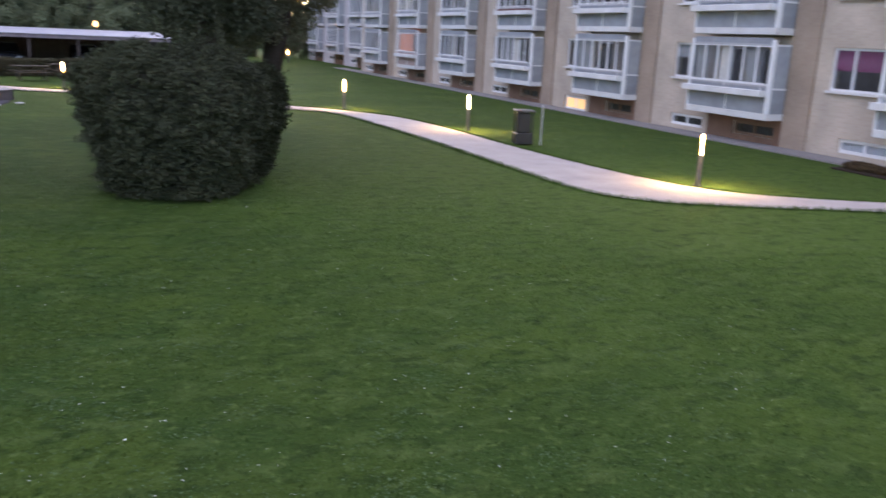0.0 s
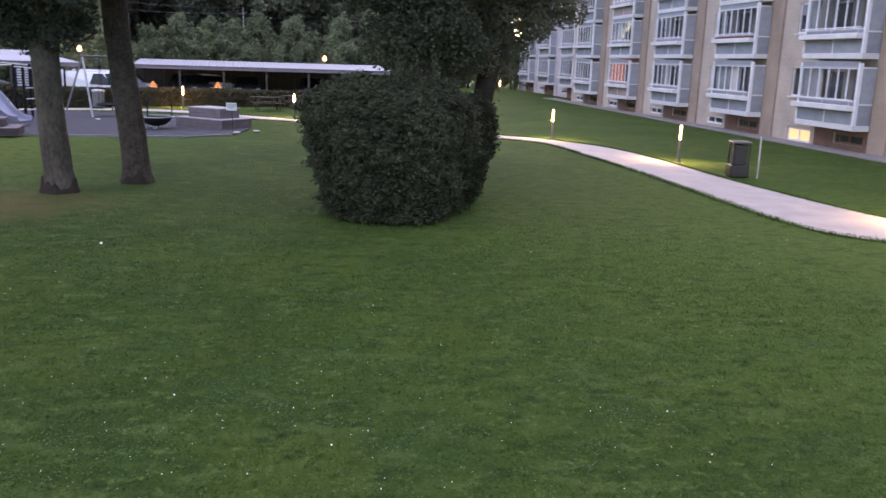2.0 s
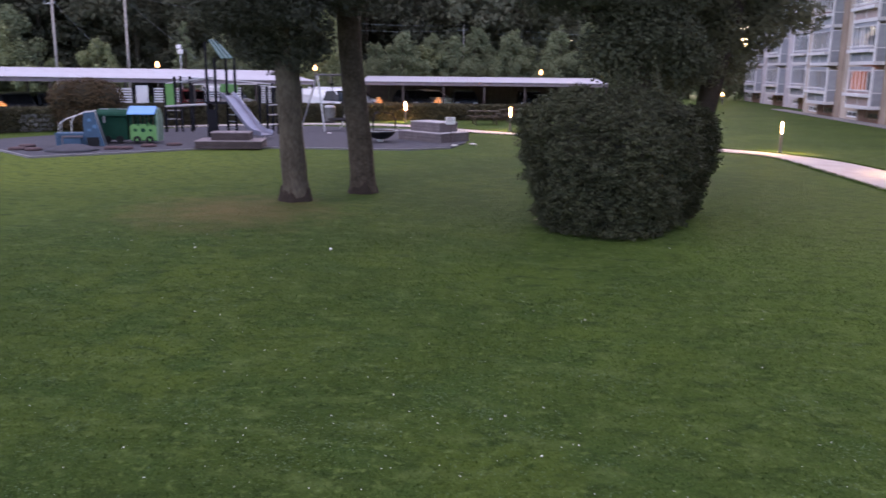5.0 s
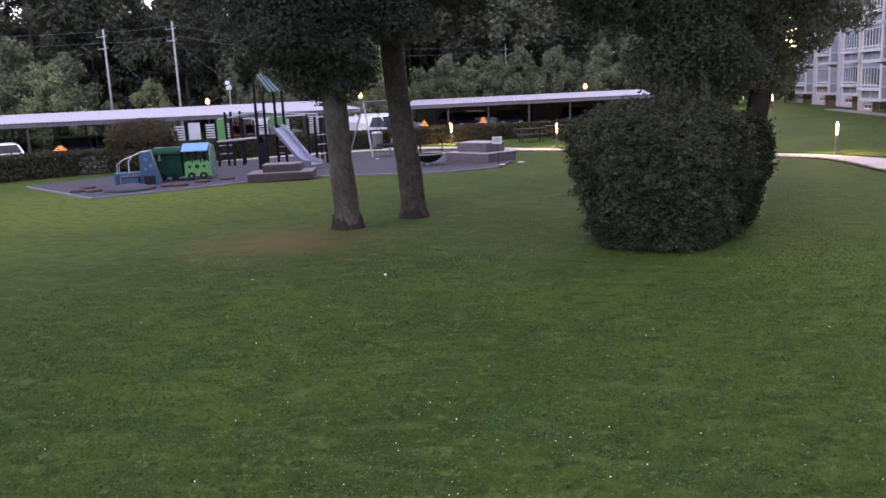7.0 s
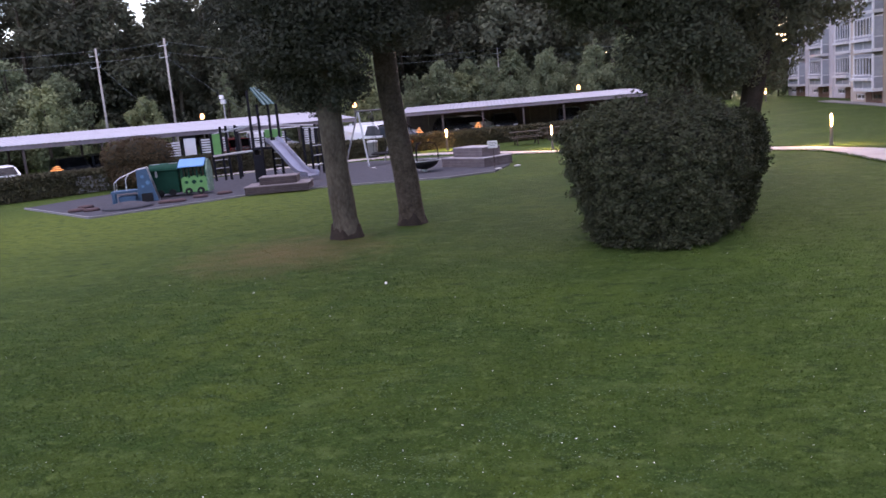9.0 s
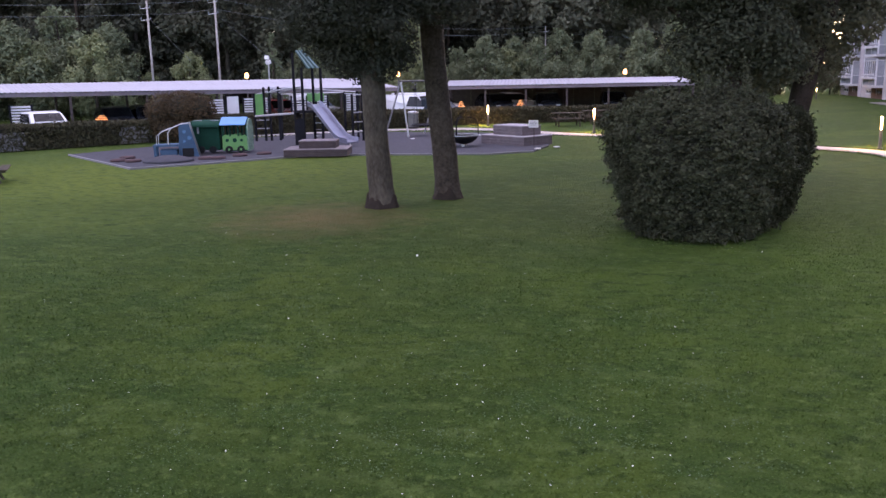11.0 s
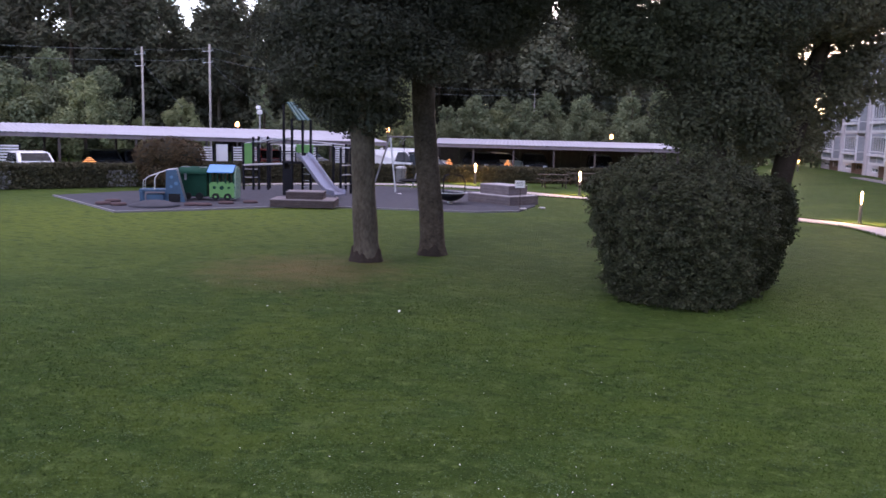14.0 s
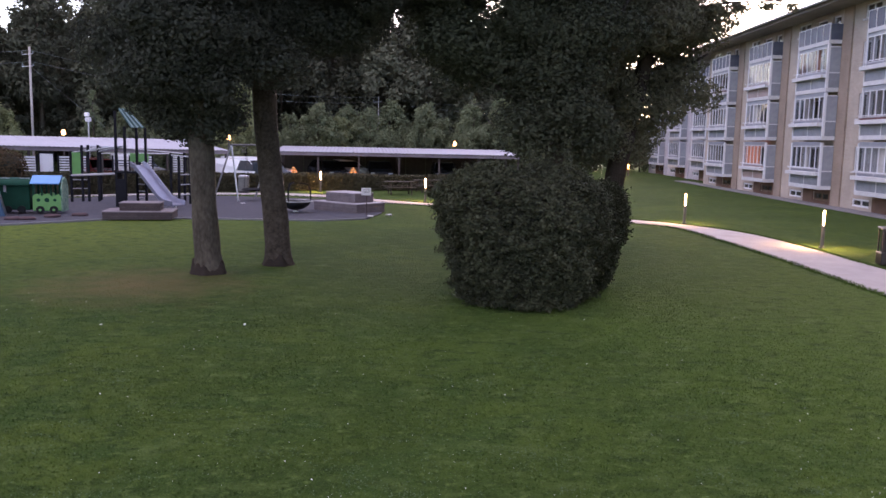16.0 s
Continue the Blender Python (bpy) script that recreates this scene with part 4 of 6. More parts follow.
def lumps_for(count, centre, spread, size, floor=-99.0, seed=1):
    r = np.random.default_rng(seed)
    out = []
    while len(out) < count:
        d = r.normal(size=3)
        d /= np.linalg.norm(d)
        p = np.array(centre) + d * np.array(spread) * r.uniform(0.25, 1) ** 0.6
        s = r.uniform(*size)
        if p[2] - s * 0.6 < floor:
            continue
        out.append((*p, s, s, s * 0.75))
    return out


def tree(name, label, base, line, radii, forks, lumps, count, size, mat, group="lawn trees", bark="bark", inner=12000):
    t = thing(name, label, "tree", Matrix.Translation((*base, 0)), group)
    bm = bmesh.new()
    dense, rr = [], []
    for (p, q, a, b) in zip(line, line[1:], radii, radii[1:]):
        for i in range(5):
            dense.append(Vector(p).lerp(Vector(q), i / 5))
            rr.append(a + (b - a) * i / 5)
    dense.append(Vector(line[-1]))
    rr.append(radii[-1])
    loft(bm, dense, rr, 18, 0.16, base[0])
    part("trunk", bm, M[bark], t, "grey-brown furrowed trunk" if bark == "bark" else "dark furrowed trunk", smooth=True)
    for f in forks:
        bm = bmesh.new()
        pts = smooth_line(f[0], 4)
        loft(bm, pts, np.linspace(f[1], f[2], len(pts)), 8, 0.1, base[1])
        part("limb", bm, M[bark], t, smooth=True)
    low = [q for q in lumps if q[2] - q[5] < 7.4]
    high = [q for q in lumps if q[2] - q[5] >= 7.4]
    pts, out = cloud(count, low)
    part("crown", leaves("crown", pts, size, mat, 0.2, out=out), None, t)
    # upper crown out of view, spread wide so that it shades the lawn
    if high:
        part("upper_crown", leaves("upper_crown", cloud(16000, high, 0.7)[0], 0.18, mat, 0.4, far=True), None, t)
    if inner:
        part("inner_crown", leaves("inner_crown", cloud(inner, [(*q[:3], *(0.55 * v for v in q[3:])) for q in low], 1.0)[0], 0.14, mat, 0.2, far=True), None, t)
    bm = bmesh.new()
    rings = []
    for r, z in ((1.02, -0.03), (0.94, 0.04), (0.89, 0.11), (0.84, 0.2), (0.6, 0.25)):
        ring = []
        for i in range(30):
            a = i * math.pi / 15
            q = radii[0] * r * (1 + 0.16 * noise.noise((math.cos(a) * 2.2, math.sin(a) * 2.2, base[0])))
            ring.append(bm.verts.new((q * math.cos(a) + line[1][0], q * math.sin(a), z * (0.85 + 1.6 * noise.noise((math.cos(a) * 1.9, math.sin(a) * 1.9, base[1] + 5))))))
        rings.append(ring)
    for a, b in zip(rings, rings[1:]):
        for i in range(30):
            bm.faces.new((a[i], a[(i + 1) % 30], b[(i + 1) % 30], b[i]))
    part("root_collar", bm, M["soil"], t, "dark earthy foot of the trunk", smooth=True)
    return t


tree("tree", "mature lawn tree with a pale grey trunk and dark leafy crown", (-5.64, 19.28),
     [(0, 0, -0.1), (0.03, 0, 0.12), (0.0, 0, 0.45), (-0.06, 0, 1.5), (-0.14, 0, 3.2), (-0.05, 0, 4.6), (0.05, 0, 7.5)], [0.42, 0.33, 0.285, 0.275, 0.285, 0.26, 0.1],
     [([(-0.06, 0, 3.4), (-0.8, 0.1, 4.6), (-1.9, 0.2, 6.2)], 0.12, 0.04), ([(-0.06, 0, 3.9), (0.9, 0.3, 5.2), (1.8, 0.5, 7)], 0.12, 0.04), ([(-0.06, 0, 3.0), (0.1, -0.8, 4.2), (0.2, -1.8, 5.6)], 0.1, 0.04)],
     lumps_for(46, (-0.15, 0, 6.6), (2.5, 2.4, 3.0), (0.6, 1.15), 3.35, 11) + [(-0.7, -0.2, 3.6, 0.6, 0.6, 0.55), (0.25, -0.35, 3.45, 0.45, 0.45, 0.5), (-0.35, 0.1, 3.4, 0.5, 0.5, 0.5), (0.5, 0.2, 3.7, 0.5, 0.5, 0.5), (-1.2, 0, 4.1, 0.7, 0.7, 0.6)] + lumps_for(60, (-0.8, -0.3, 10.0), (5.0, 5.4, 3.0), (0.9, 1.5), 7.6, 13),
     95000, 0.048, M["leaf_dark"])
tree("tree", "mature lawn tree with a dark forking trunk and dark crown", (-4.32, 20.85),
     [(0, 0, -0.1), (0, 0, 0.12), (-0.02, 0, 0.5), (-0.16, 0, 2.0), (-0.29, 0, 3.4), (-0.36, 0, 4.9), (-0.4, 0, 8)], [0.42, 0.355, 0.315, 0.30, 0.295, 0.29, 0.1],
     [([(-0.25, 0, 4.7), (0.5, 0, 6.0), (1.4, 0.1, 7.6)], 0.16, 0.05), ([(-0.25, 0, 4.4), (-1.1, 0.2, 5.6), (-2, 0.3, 7)], 0.13, 0.05)],
     lumps_for(52, (0.2, 0.2, 8.0), (3.3, 2.8, 3.0), (0.65, 1.2), 5.0, 12) + lumps_for(60, (0.8, 0.3, 10.4), (5.2, 5.4, 3.0), (0.9, 1.5), 7.8, 14),
     90000, 0.049, M["leaf_dark"], bark="bark_mid")
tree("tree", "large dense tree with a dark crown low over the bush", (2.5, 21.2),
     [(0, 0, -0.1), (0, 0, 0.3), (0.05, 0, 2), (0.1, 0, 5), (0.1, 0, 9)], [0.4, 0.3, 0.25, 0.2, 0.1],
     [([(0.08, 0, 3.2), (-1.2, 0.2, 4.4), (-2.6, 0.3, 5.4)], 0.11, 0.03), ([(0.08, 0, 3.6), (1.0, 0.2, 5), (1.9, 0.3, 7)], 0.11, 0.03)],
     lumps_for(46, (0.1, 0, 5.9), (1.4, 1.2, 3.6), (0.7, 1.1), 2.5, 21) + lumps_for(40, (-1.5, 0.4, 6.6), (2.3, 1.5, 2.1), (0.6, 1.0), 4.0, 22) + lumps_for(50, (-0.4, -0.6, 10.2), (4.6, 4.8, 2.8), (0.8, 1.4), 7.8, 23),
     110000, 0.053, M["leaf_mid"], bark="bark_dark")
tree("tree", "leaning lawn tree with a dark trunk and ragged green crown", (4.5, 24.6),
     [(0, 0, -0.1), (0, 0, 0.2), (0.06, 0, 1.0), (0.32, 0, 2.6), (0.75, 0, 4.4), (1.1, 0, 6.2), (1.6, 0, 9)], [0.42, 0.34, 0.30, 0.28, 0.25, 0.2, 0.1],
     [([(0.65, 0, 4.0), (1.6, 0.1, 5.0), (2.8, 0.2, 5.8)], 0.1, 0.03), ([(0.8, 0, 4.8), (-0.3, 0.2, 6.2), (-0.9, 0.3, 7.6)], 0.1, 0.03), ([(0.3, 0, 3.0), (-0.4, -0.2, 3.8), (-1.1, -0.3, 4.3)], 0.07, 0.03), ([(1.15, 0, 6.4), (2.5, -0.8, 7.0), (4.4, -1.6, 7.05)], 0.06, 0.015)],
     [q for q in lumps_for(40, (0.95, 0, 6.4), (2.0, 2.0, 2.4), (0.5, 0.9), 4.0, 31) + lumps_for(30, (0.2, 0.3, 6.9), (2.0, 1.6, 2.4), (0.6, 1.0), 4.6, 33) + lumps_for(22, (-0.5, 0.2, 3.9), (1.0, 0.8, 1.5), (0.4, 0.65), 2.2, 32) + [(1.5, -0.1, 4.2, 0.65, 0.6, 0.6), (1.15, 0.1, 3.6, 0.5, 0.5, 0.55), (1.9, 0, 5.0, 0.75, 0.7, 0.7), (1.4, 0.2, 5.7, 0.75, 0.7, 0.7), (0.9, 0.3, 3.0, 0.45, 0.45, 0.5), (1.7, 0, 4.3, 0.6, 0.6, 0.6), (2.6, 0, 4.6, 0.6, 0.6, 0.5), (0.5, -0.7, 4.2, 0.5, 0.5, 0.6), (0.1, -0.8, 3.3, 0.45, 0.4, 0.6), (0.9, -0.7, 5.2, 0.6, 0.5, 0.7), (0.0, -0.6, 5.0, 0.5, 0.5, 0.6), (2.6, -1.0, 6.85, 0.32, 0.3, 0.2), (3.2, -1.1, 6.92, 0.3, 0.3, 0.16), (3.9, -1.4, 6.95, 0.3, 0.3, 0.14), (4.4, -1.6, 6.85, 0.22, 0.2, 0.12), (2.5, -0.9, 6.25, 0.3, 0.3, 0.3)] if not (abs(q[2] - 5.5) < 0.3 and 0.1 < q[0] < 1.6)],
     85000, 0.058, M["leaf"], bark="bark_dark", inner=6000)


# ---- hedge and brown bush by the playground ----
HEDGE = [(-38.0, 20.5), (-26.9, 33.9), (-16.0, 46.8), (-8.4, 51.4), (5.5, 56.0)]


def hedge():
    for a, b, tall in zip(HEDGE, HEDGE[1:], (1.1, 1.08, 0.95, 0.9)):
        a, b = Vector(a), Vector(b)
        d = b - a
        t = thing("hedge", "long clipped brownish green hedge along the parking", "hedge", Matrix.Translation((*a, 0)) @ Matrix.Rotation(math.atan2(d.y, d.x), 4, "Z"), "hedges")
        n = int(d.length * 1500)
        x = rng.uniform(0, d.length, n)
        u = rng.uniform(0, 1, n)
        top = u < 0.32
        y = np.where(top, rng.uniform(-0.42, 0.42, n), np.where(u < 0.9, -0.45, 0.45) + rng.normal(0, 0.05, n))
        z = np.where(top, tall + 0.04 * rng.normal(size=n) + 0.04 * np.sin(x * 0.8), rng.uniform(0.02, tall, n))
        part("foliage", leaves("foliage", np.stack([x, y, z], -1), 0.075, M["leaf_hedge"]), None, t)
        # dark block added for the shade within the hedge
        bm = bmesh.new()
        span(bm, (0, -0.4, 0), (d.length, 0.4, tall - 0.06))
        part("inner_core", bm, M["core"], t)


hedge()


def low_wall(a, b, near, length):
    """Pale blocks that show through the thin foot of the hedge."""
    a, b = Vector(a), Vector(b)
    d = b - a
    t = thing("low_wall", "low pale block wall showing through the thin hedge foot", "wall", Matrix.Translation((*a, 0)) @ Matrix.Rotation(math.atan2(d.y, d.x), 4, "Z"), "low walls")
    n = round(length / 0.36)
    for row in range(4):
        for i in range(n):
            x = near + i * 0.36 + (0.12 if row % 2 else 0)
            bm = bmesh.new()
            span(bm, (x, -0.475, 0.005 + row * 0.21), (x + 0.34, -0.415, 0.2 + row * 0.21), 0.015)
            part("block", bm, M["wall_block"], t)


low_wall(HEDGE[0], HEDGE[1], 15.4, 1.9)
low_wall(HEDGE[1], HEDGE[2], 4.1, 1.3)


def brown_bush():
    t = thing("bush", "rounded brownish bush behind the playground", "bush", Matrix.Translation((-21.1, 37.6, 0)) @ Matrix.Diagonal((1.04, 1, 0.91, 1)))
    lump = [(-0.75, 0, 1.7, 0.9, 0.8, 0.95), (0.2, 0, 1.85, 1.05, 0.9, 0.9), (0.9, 0.1, 1.75, 0.85, 0.8, 0.9), (-0.3, 0, 0.8, 1.1, 0.8, 0.8), (0.5, 0, 0.8, 0.95, 0.8, 0.8)]
    p, out = cloud(18000, lump)
    ok = p[:, 2] > 0.03
    part("foliage", leaves("foliage", p[ok], 0.056, M["leaf_brown"], out=out[ok]), None, t)
    # dark balls added for the shade between the leaves
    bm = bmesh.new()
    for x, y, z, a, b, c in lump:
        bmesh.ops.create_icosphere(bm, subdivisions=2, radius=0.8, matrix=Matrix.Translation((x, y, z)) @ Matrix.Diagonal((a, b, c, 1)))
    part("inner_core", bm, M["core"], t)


brown_bush()


# ---- carports, screens and vehicles ----
def carport(a, b, z_front, z_back, depth, bays, back, fall=0.0, drop=0.0):
    """An open carport from a to b; its front eave falls by `fall` along its length."""
    a, b = Vector(a), Vector(b)
    d = b - a
    t = thing("carport", "long open carport with a pale corrugated roof on slim dark posts", "carport", Matrix.Translation((*a, 0)) @ Matrix.Rotation(math.atan2(d.y, d.x), 4, "Z"), "carports")
    n = round(d.length / 1.02)
    w = d.length / n

    def eave(x):
        return z_front + fall * (1 - x / d.length)

    def ridge(x):
        return z_back + drop * (1 - x / d.length)

    bm = bmesh.new()
    pts = []
    for i in range(9):
        u = i / 8 * (w - 0.006)
        pts.append((u, 0.0 if i % 2 else 0.035))
    low = [(u, v - 0.02) for u, v in pts[::-1]]
    prism(bm, pts + low, 0, depth + 0.36, "y")
    sheet = mesh_of("roof_sheet", bm, M["sheet_roof"])
    for i in range(n):
        z = eave((i + 0.5) * w)
        ob = part("roof_sheet", sheet, None, t)
        ob.matrix_basis = Matrix.Translation((i * w, -0.15, z + 0.13)) @ Matrix.Rotation(math.atan2(ridge((i + 0.5) * w) - z, depth), 4, "X") @ Matrix.Rotation(math.atan(fall / d.length), 4, "Y")
    tip = math.atan(fall / d.length)
    bm = bmesh.new()
    box(bm, (d.length / 2, -0.05, eave(d.length / 2)), (d.length, 0.06, 0.2), Matrix.Rotation(tip, 4, "Y"))
    part("fascia", bm, M["fascia"], t)
    bm = bmesh.new()
    box(bm, (d.length / 2, depth - 0.05, ridge(d.length / 2) - 0.06), (d.length, 0.1, 0.2), Matrix.Rotation(math.atan(drop / d.length), 4, "Y"))
    part("rear_beam", bm, M["fascia"], t)
    for i in range(bays + 1):
        x = 0.08 + i * (d.length - 0.16) / bays
        for y, z in ((0.06, eave(x) - 0.02), (depth - 0.2, ridge(x) - 0.14)):
            bm = bmesh.new()
            span(bm, (x - 0.06, y - 0.06, 0), (x + 0.06, y + 0.06, z))
            part("post", bm, M["post_brown"], t)
    if back:
        for i in range(int(d.length / 1.5)):
            bm = bmesh.new()
            span(bm, (i * 1.5 + 0.01, depth + 0.02, 0.1), (i * 1.5 + 1.49, depth + 0.05, 1.9))
            part("back_board", bm, M["table"], t)
    return t


carport((-42.3, 25.6), (-14.3, 53.2), 2.13, 2.70, 5.2, 10, False, 0.52, 0.2)
carport((-11.9, 56.4), (4.6, 58.2), 2.1, 2.38, 5.2, 6, True)
carport((-21.5, 66.0), (-11.0, 67.5), 1.98, 2.36, 5.0, 4, False)


def wheel(bm_owner, x, y):
    bm = bmesh.new()
    rod(bm, (x, y - 0.1, 0.31), (x, y + 0.1, 0.31), 0.31, n=20)
    w = part("wheel", bm, M["black"], bm_owner)
    bm = bmesh.new()
    rod(bm, (x, y - 0.105, 0.31), (x, y + 0.105, 0.31), 0.19, n=14)
    part("rim", bm, M["steel"], w)


def car(label, at, turn, paint, van=False):
    t = thing("van" if van else "car", label, "van" if van else "car", Matrix.Translation((*at, 0.012)) @ Matrix.Rotation(radians(turn), 4, "Z") @ Matrix.Diagonal((1, 1, 0.9 if van else 1.1, 1)), "parked vehicles")
    if van:
        body = [(-2.5, 0.3), (2.45, 0.3), (2.5, 0.75), (2.3, 1.0), (1.75, 1.12), (1.1, 1.88), (0.8, 1.96), (-2.45, 1.98), (-2.52, 1.7)]
        glass, wide = [(1.72, 1.14), (1.08, 1.86), (0.55, 1.86), (0.35, 1.2)], 0.92
    else:
        body = [(-2.1, 0.28), (2.1, 0.28), (2.15, 0.6), (1.95, 0.82), (1.05, 0.94), (0.35, 1.42), (-0.6, 1.48), (-1.45, 1.43), (-2.02, 1.02), (-2.12, 0.85)]
        glass, wide = [(0.98, 0.96), (0.36, 1.38), (-1.25, 1.39), (-1.72, 1.03)], 0.86
    bm = bmesh.new()
    prism(bm, body, -wide, wide, "y")
    top = [v for v in bm.verts if v.co.z > 1.2]
    for v in top:
        v.co.y *= 0.84
    bmesh.ops.bevel(bm, geom=[e for e in bm.edges if e.calc_length() < 9], offset=0.05, segments=2, affect="EDGES")
    part("body", bm, M[paint], t, smooth=False)
    for s in (-1, 1):
        bm = bmesh.new()
        pr = [bm.verts.new((x, s * (wide + 0.008 - (0.147 * (z - 1.12) / 0.76 if van else 0.3 * max(0, z - 1.0))), z)) for x, z in glass]
        f = bm.faces.new(pr)
        bmesh.ops.solidify(bm, geom=[f], thickness=0.012)
        part("side_window", bm, M["car_glass"], t)
    bm = bmesh.new()
    (xa, za), (xb, zb) = glass[0], glass[1]
    v = [bm.verts.new(p) for p in ((xa + 0.09, -wide * 0.88, za), (xa + 0.09, wide * 0.88, za), (xb + 0.09, wide * 0.76, zb), (xb + 0.09, -wide * 0.76, zb))]
    f = bm.faces.new(v)
    bmesh.ops.solidify(bm, geom=[f], thickness=0.012)
    part("windscreen", bm, M["car_glass"], t)
    if not van:
        bm = bmesh.new()
        v = [bm.verts.new(p) for p in ((-1.985, -wide * 0.8, 1.07), (-1.985, wide * 0.8, 1.07), (-1.54, wide * 0.72, 1.40), (-1.54, -wide * 0.72, 1.40))]
        f = bm.faces.new(v)
        bmesh.ops.solidify(bm, geom=[f], thickness=0.02)
        part("rear_window", bm, M["car_glass"], t)
        for s in (-1, 1):
            bm = bmesh.new()
            box(bm, (-2.1, s * wide * 0.8, 0.86), (0.1, 0.24, 0.14), None, 0.02)
            part("tail_light", bm, M["car_red"], t)
    for x in (-1.35, 1.4):
        for s in (-1, 1):
            wheel(t, x, s * (wide - 0.08))
    for s in (-1, 1):
        bm = bmesh.new()
        box(bm, (2.06 if not van else 2.38, s * wide * 0.72, 0.7 if not van else 0.82), (0.2, 0.3, 0.14), None, 0.03)
        part("headlight", bm, M["steel"], t)
    return t


# the parking row, seen over the hedge
def polar(az, dist):
    return (-math.sin(radians(az)) * dist, math.cos(radians(az)) * dist)


for az, dist, turn, paint, label in (
        (37.6, 47.3, 142, "car_white", "white hatchback parked in the carport"), (33.2, 51.0, -48, "car_dark", "dark saloon parked in the carport"),
        (31.2, 51.5, -45, "car_dark", "black car parked in the carport"), (29.2, 54.0, -40, "car_grey", "silver grey car parked in the carport"),
        (23.0, 57.0, -45, "car_red", "red car parked behind the playground"), (20.6, 58.5, -30, "car_white", "white car parked behind the playground"),
        (12.5, 53.6, -30, "car_dark", "dark car parked before a white van"), (8.4, 60.5, -60, "car_dark", "dark car parked under the carport"),
        (7.1, 62.2, 20, "car_white", "white hatchback parked under the carport"),
        (5.0, 60.8, -80, "car_dark", "black car parked under the carport"), (0.6, 61.2, -85, "car_dark", "dark car parked under the carport")):
    car(label, polar(az, dist), turn, paint)
car("white delivery van parked behind the playground", polar(14.45, 54.6), -8, "car_white", True)
car("white van parked behind another white van", polar(13.0, 59.8), 2, "car_white", True)
car("white panel van parked behind the carport", polar(21.9, 63.5), 130, "car_white", True)


def slatted_screen(at, turn, width):
    t = thing("slatted_screen", "white horizontal slatted screen panel at the parking", "fence", Matrix.Translation((*at, 0.012)) @ Matrix.Rotation(radians(turn), 4, "Z"), "slatted screens")
    for x in (-width / 2, width / 2):
        bm = bmesh.new()
        span(bm, (x - 0.05, -0.05, 0), (x + 0.05, 0.05, 1.95))
        part("post", bm, M["post_dark"], t)
    for i in range(13):
        bm = bmesh.new()
        span(bm, (-width / 2 + 0.05, -0.02, 0.12 + i * 0.14), (width / 2 - 0.05, 0.01, 0.20 + i * 0.14))
        part("slat", bm, M["slat"], t)


for az, w in ((41.6, 1.3), (38.5, 1.0), (27.0, 0.95), (24.9, 0.6), (24.0, 0.7), (21.6, 0.9), (20.1, 0.7), (18.1, 0.8), (16.4, 1.0)):
    u = (42.3 - 25.6 * math.tan(radians(az))) / (28 + 27.6 * math.tan(radians(az)))
    slatted_screen(polar(az, math.hypot(-42.3 + 28 * u, 25.6 + 27.6 * u) - 0.9 if az > 12 else 56.0), az, w)


def shed_door():
    t = thing("shed_door", "plain white door in a dark frame at the parking", "door", Matrix.Translation((*polar(25.9, 50.2), 0.012)) @ Matrix.Rotation(radians(25.5), 4, "Z") @ Matrix.Diagonal((0.7, 1, 1, 1)))
    bm = bmesh.new()
    for x in (-0.55, 0.47):
        span(bm, (x, -0.06, 0), (x + 0.08, 0.06, 2.1))
    span(bm, (-0.47, -0.06, 2.02), (0.47, 0.06, 2.1))
    part("frame", bm, M["post_dark"], t)
    bm = bmesh.new()
    span(bm, (-0.465, -0.025, 0.02), (0.465, 0.02, 2.015), 0.006)
    leaf = part("door_leaf", bm, M["white"], t)
    bm = bmesh.new()
    rod(bm, (0.34, -0.09, 1.02), (0.22, -0.09, 1.02), 0.014)
    rod(bm, (0.34, -0.09, 1.02), (0.34, -0.02, 1.02), 0.014)
    part("handle", bm, M["bin"], leaf)


shed_door()


def roof_lamp():
    t = thing("parking_lamp", "slim parking lamp post with a glowing orange head", "street lamp", group="parking lamps")
    bm = bmesh.new()
    rod(bm, (0, 0, 0), (0, 0, 3.0), 0.045)
    part("post", bm, M["lamp_pole"], t)
    bm = bmesh.new()
    lathe(bm, [(0.03, 3.0), (0.13, 3.04), (0.14, 3.22), (0.06, 3.38)], 14)
    part("lamp_head", bm, M["orange_lamp"], t, "glowing orange lamp head")
    return t


pl = roof_lamp()
pl.matrix_world = Matrix.Translation((*polar(24.9, 58.5), 0.0))
for az, dist in ((14.95, 60.0), (-0.1, 64.5)):
    copy_thing(pl, Matrix.Translation((*polar(az, dist), -0.25 if az < 5 else -0.1)))


def louvre_lamp():
    t = thing("louvre_lamp", "low louvred bollard light glowing orange in the carport", "lamp", group="louvre lamps")
    bm = bmesh.new()
    rod(bm, (0, 0, -0.5), (0, 0, 1.05), 0.07)
    part("post", bm, M["lamp_pole"], t)
    for i in range(4):
        bm = bmesh.new()
        rod(bm, (0, 0, 0.76 + i * 0.1), (0, 0, 0.79 + i * 0.1), 0.25 - i * 0.05, 0.2 - i * 0.05, 14)
        part("louvre", bm, M["louvre_glow"], t, "glowing orange louvre")
    return t


ll = louvre_lamp()
ll.matrix_world = Matrix.Translation((*polar(34.0, 47.6), 0.3)) @ Matrix.Diagonal((1.7, 1.7, 0.9, 1))
for az, dist in ((10.75, 56.0), (6.75, 56.9)):
    copy_thing(ll, Matrix.Translation((*polar(az, dist), 0.14))).scale = (1.15, 1.15, 1)


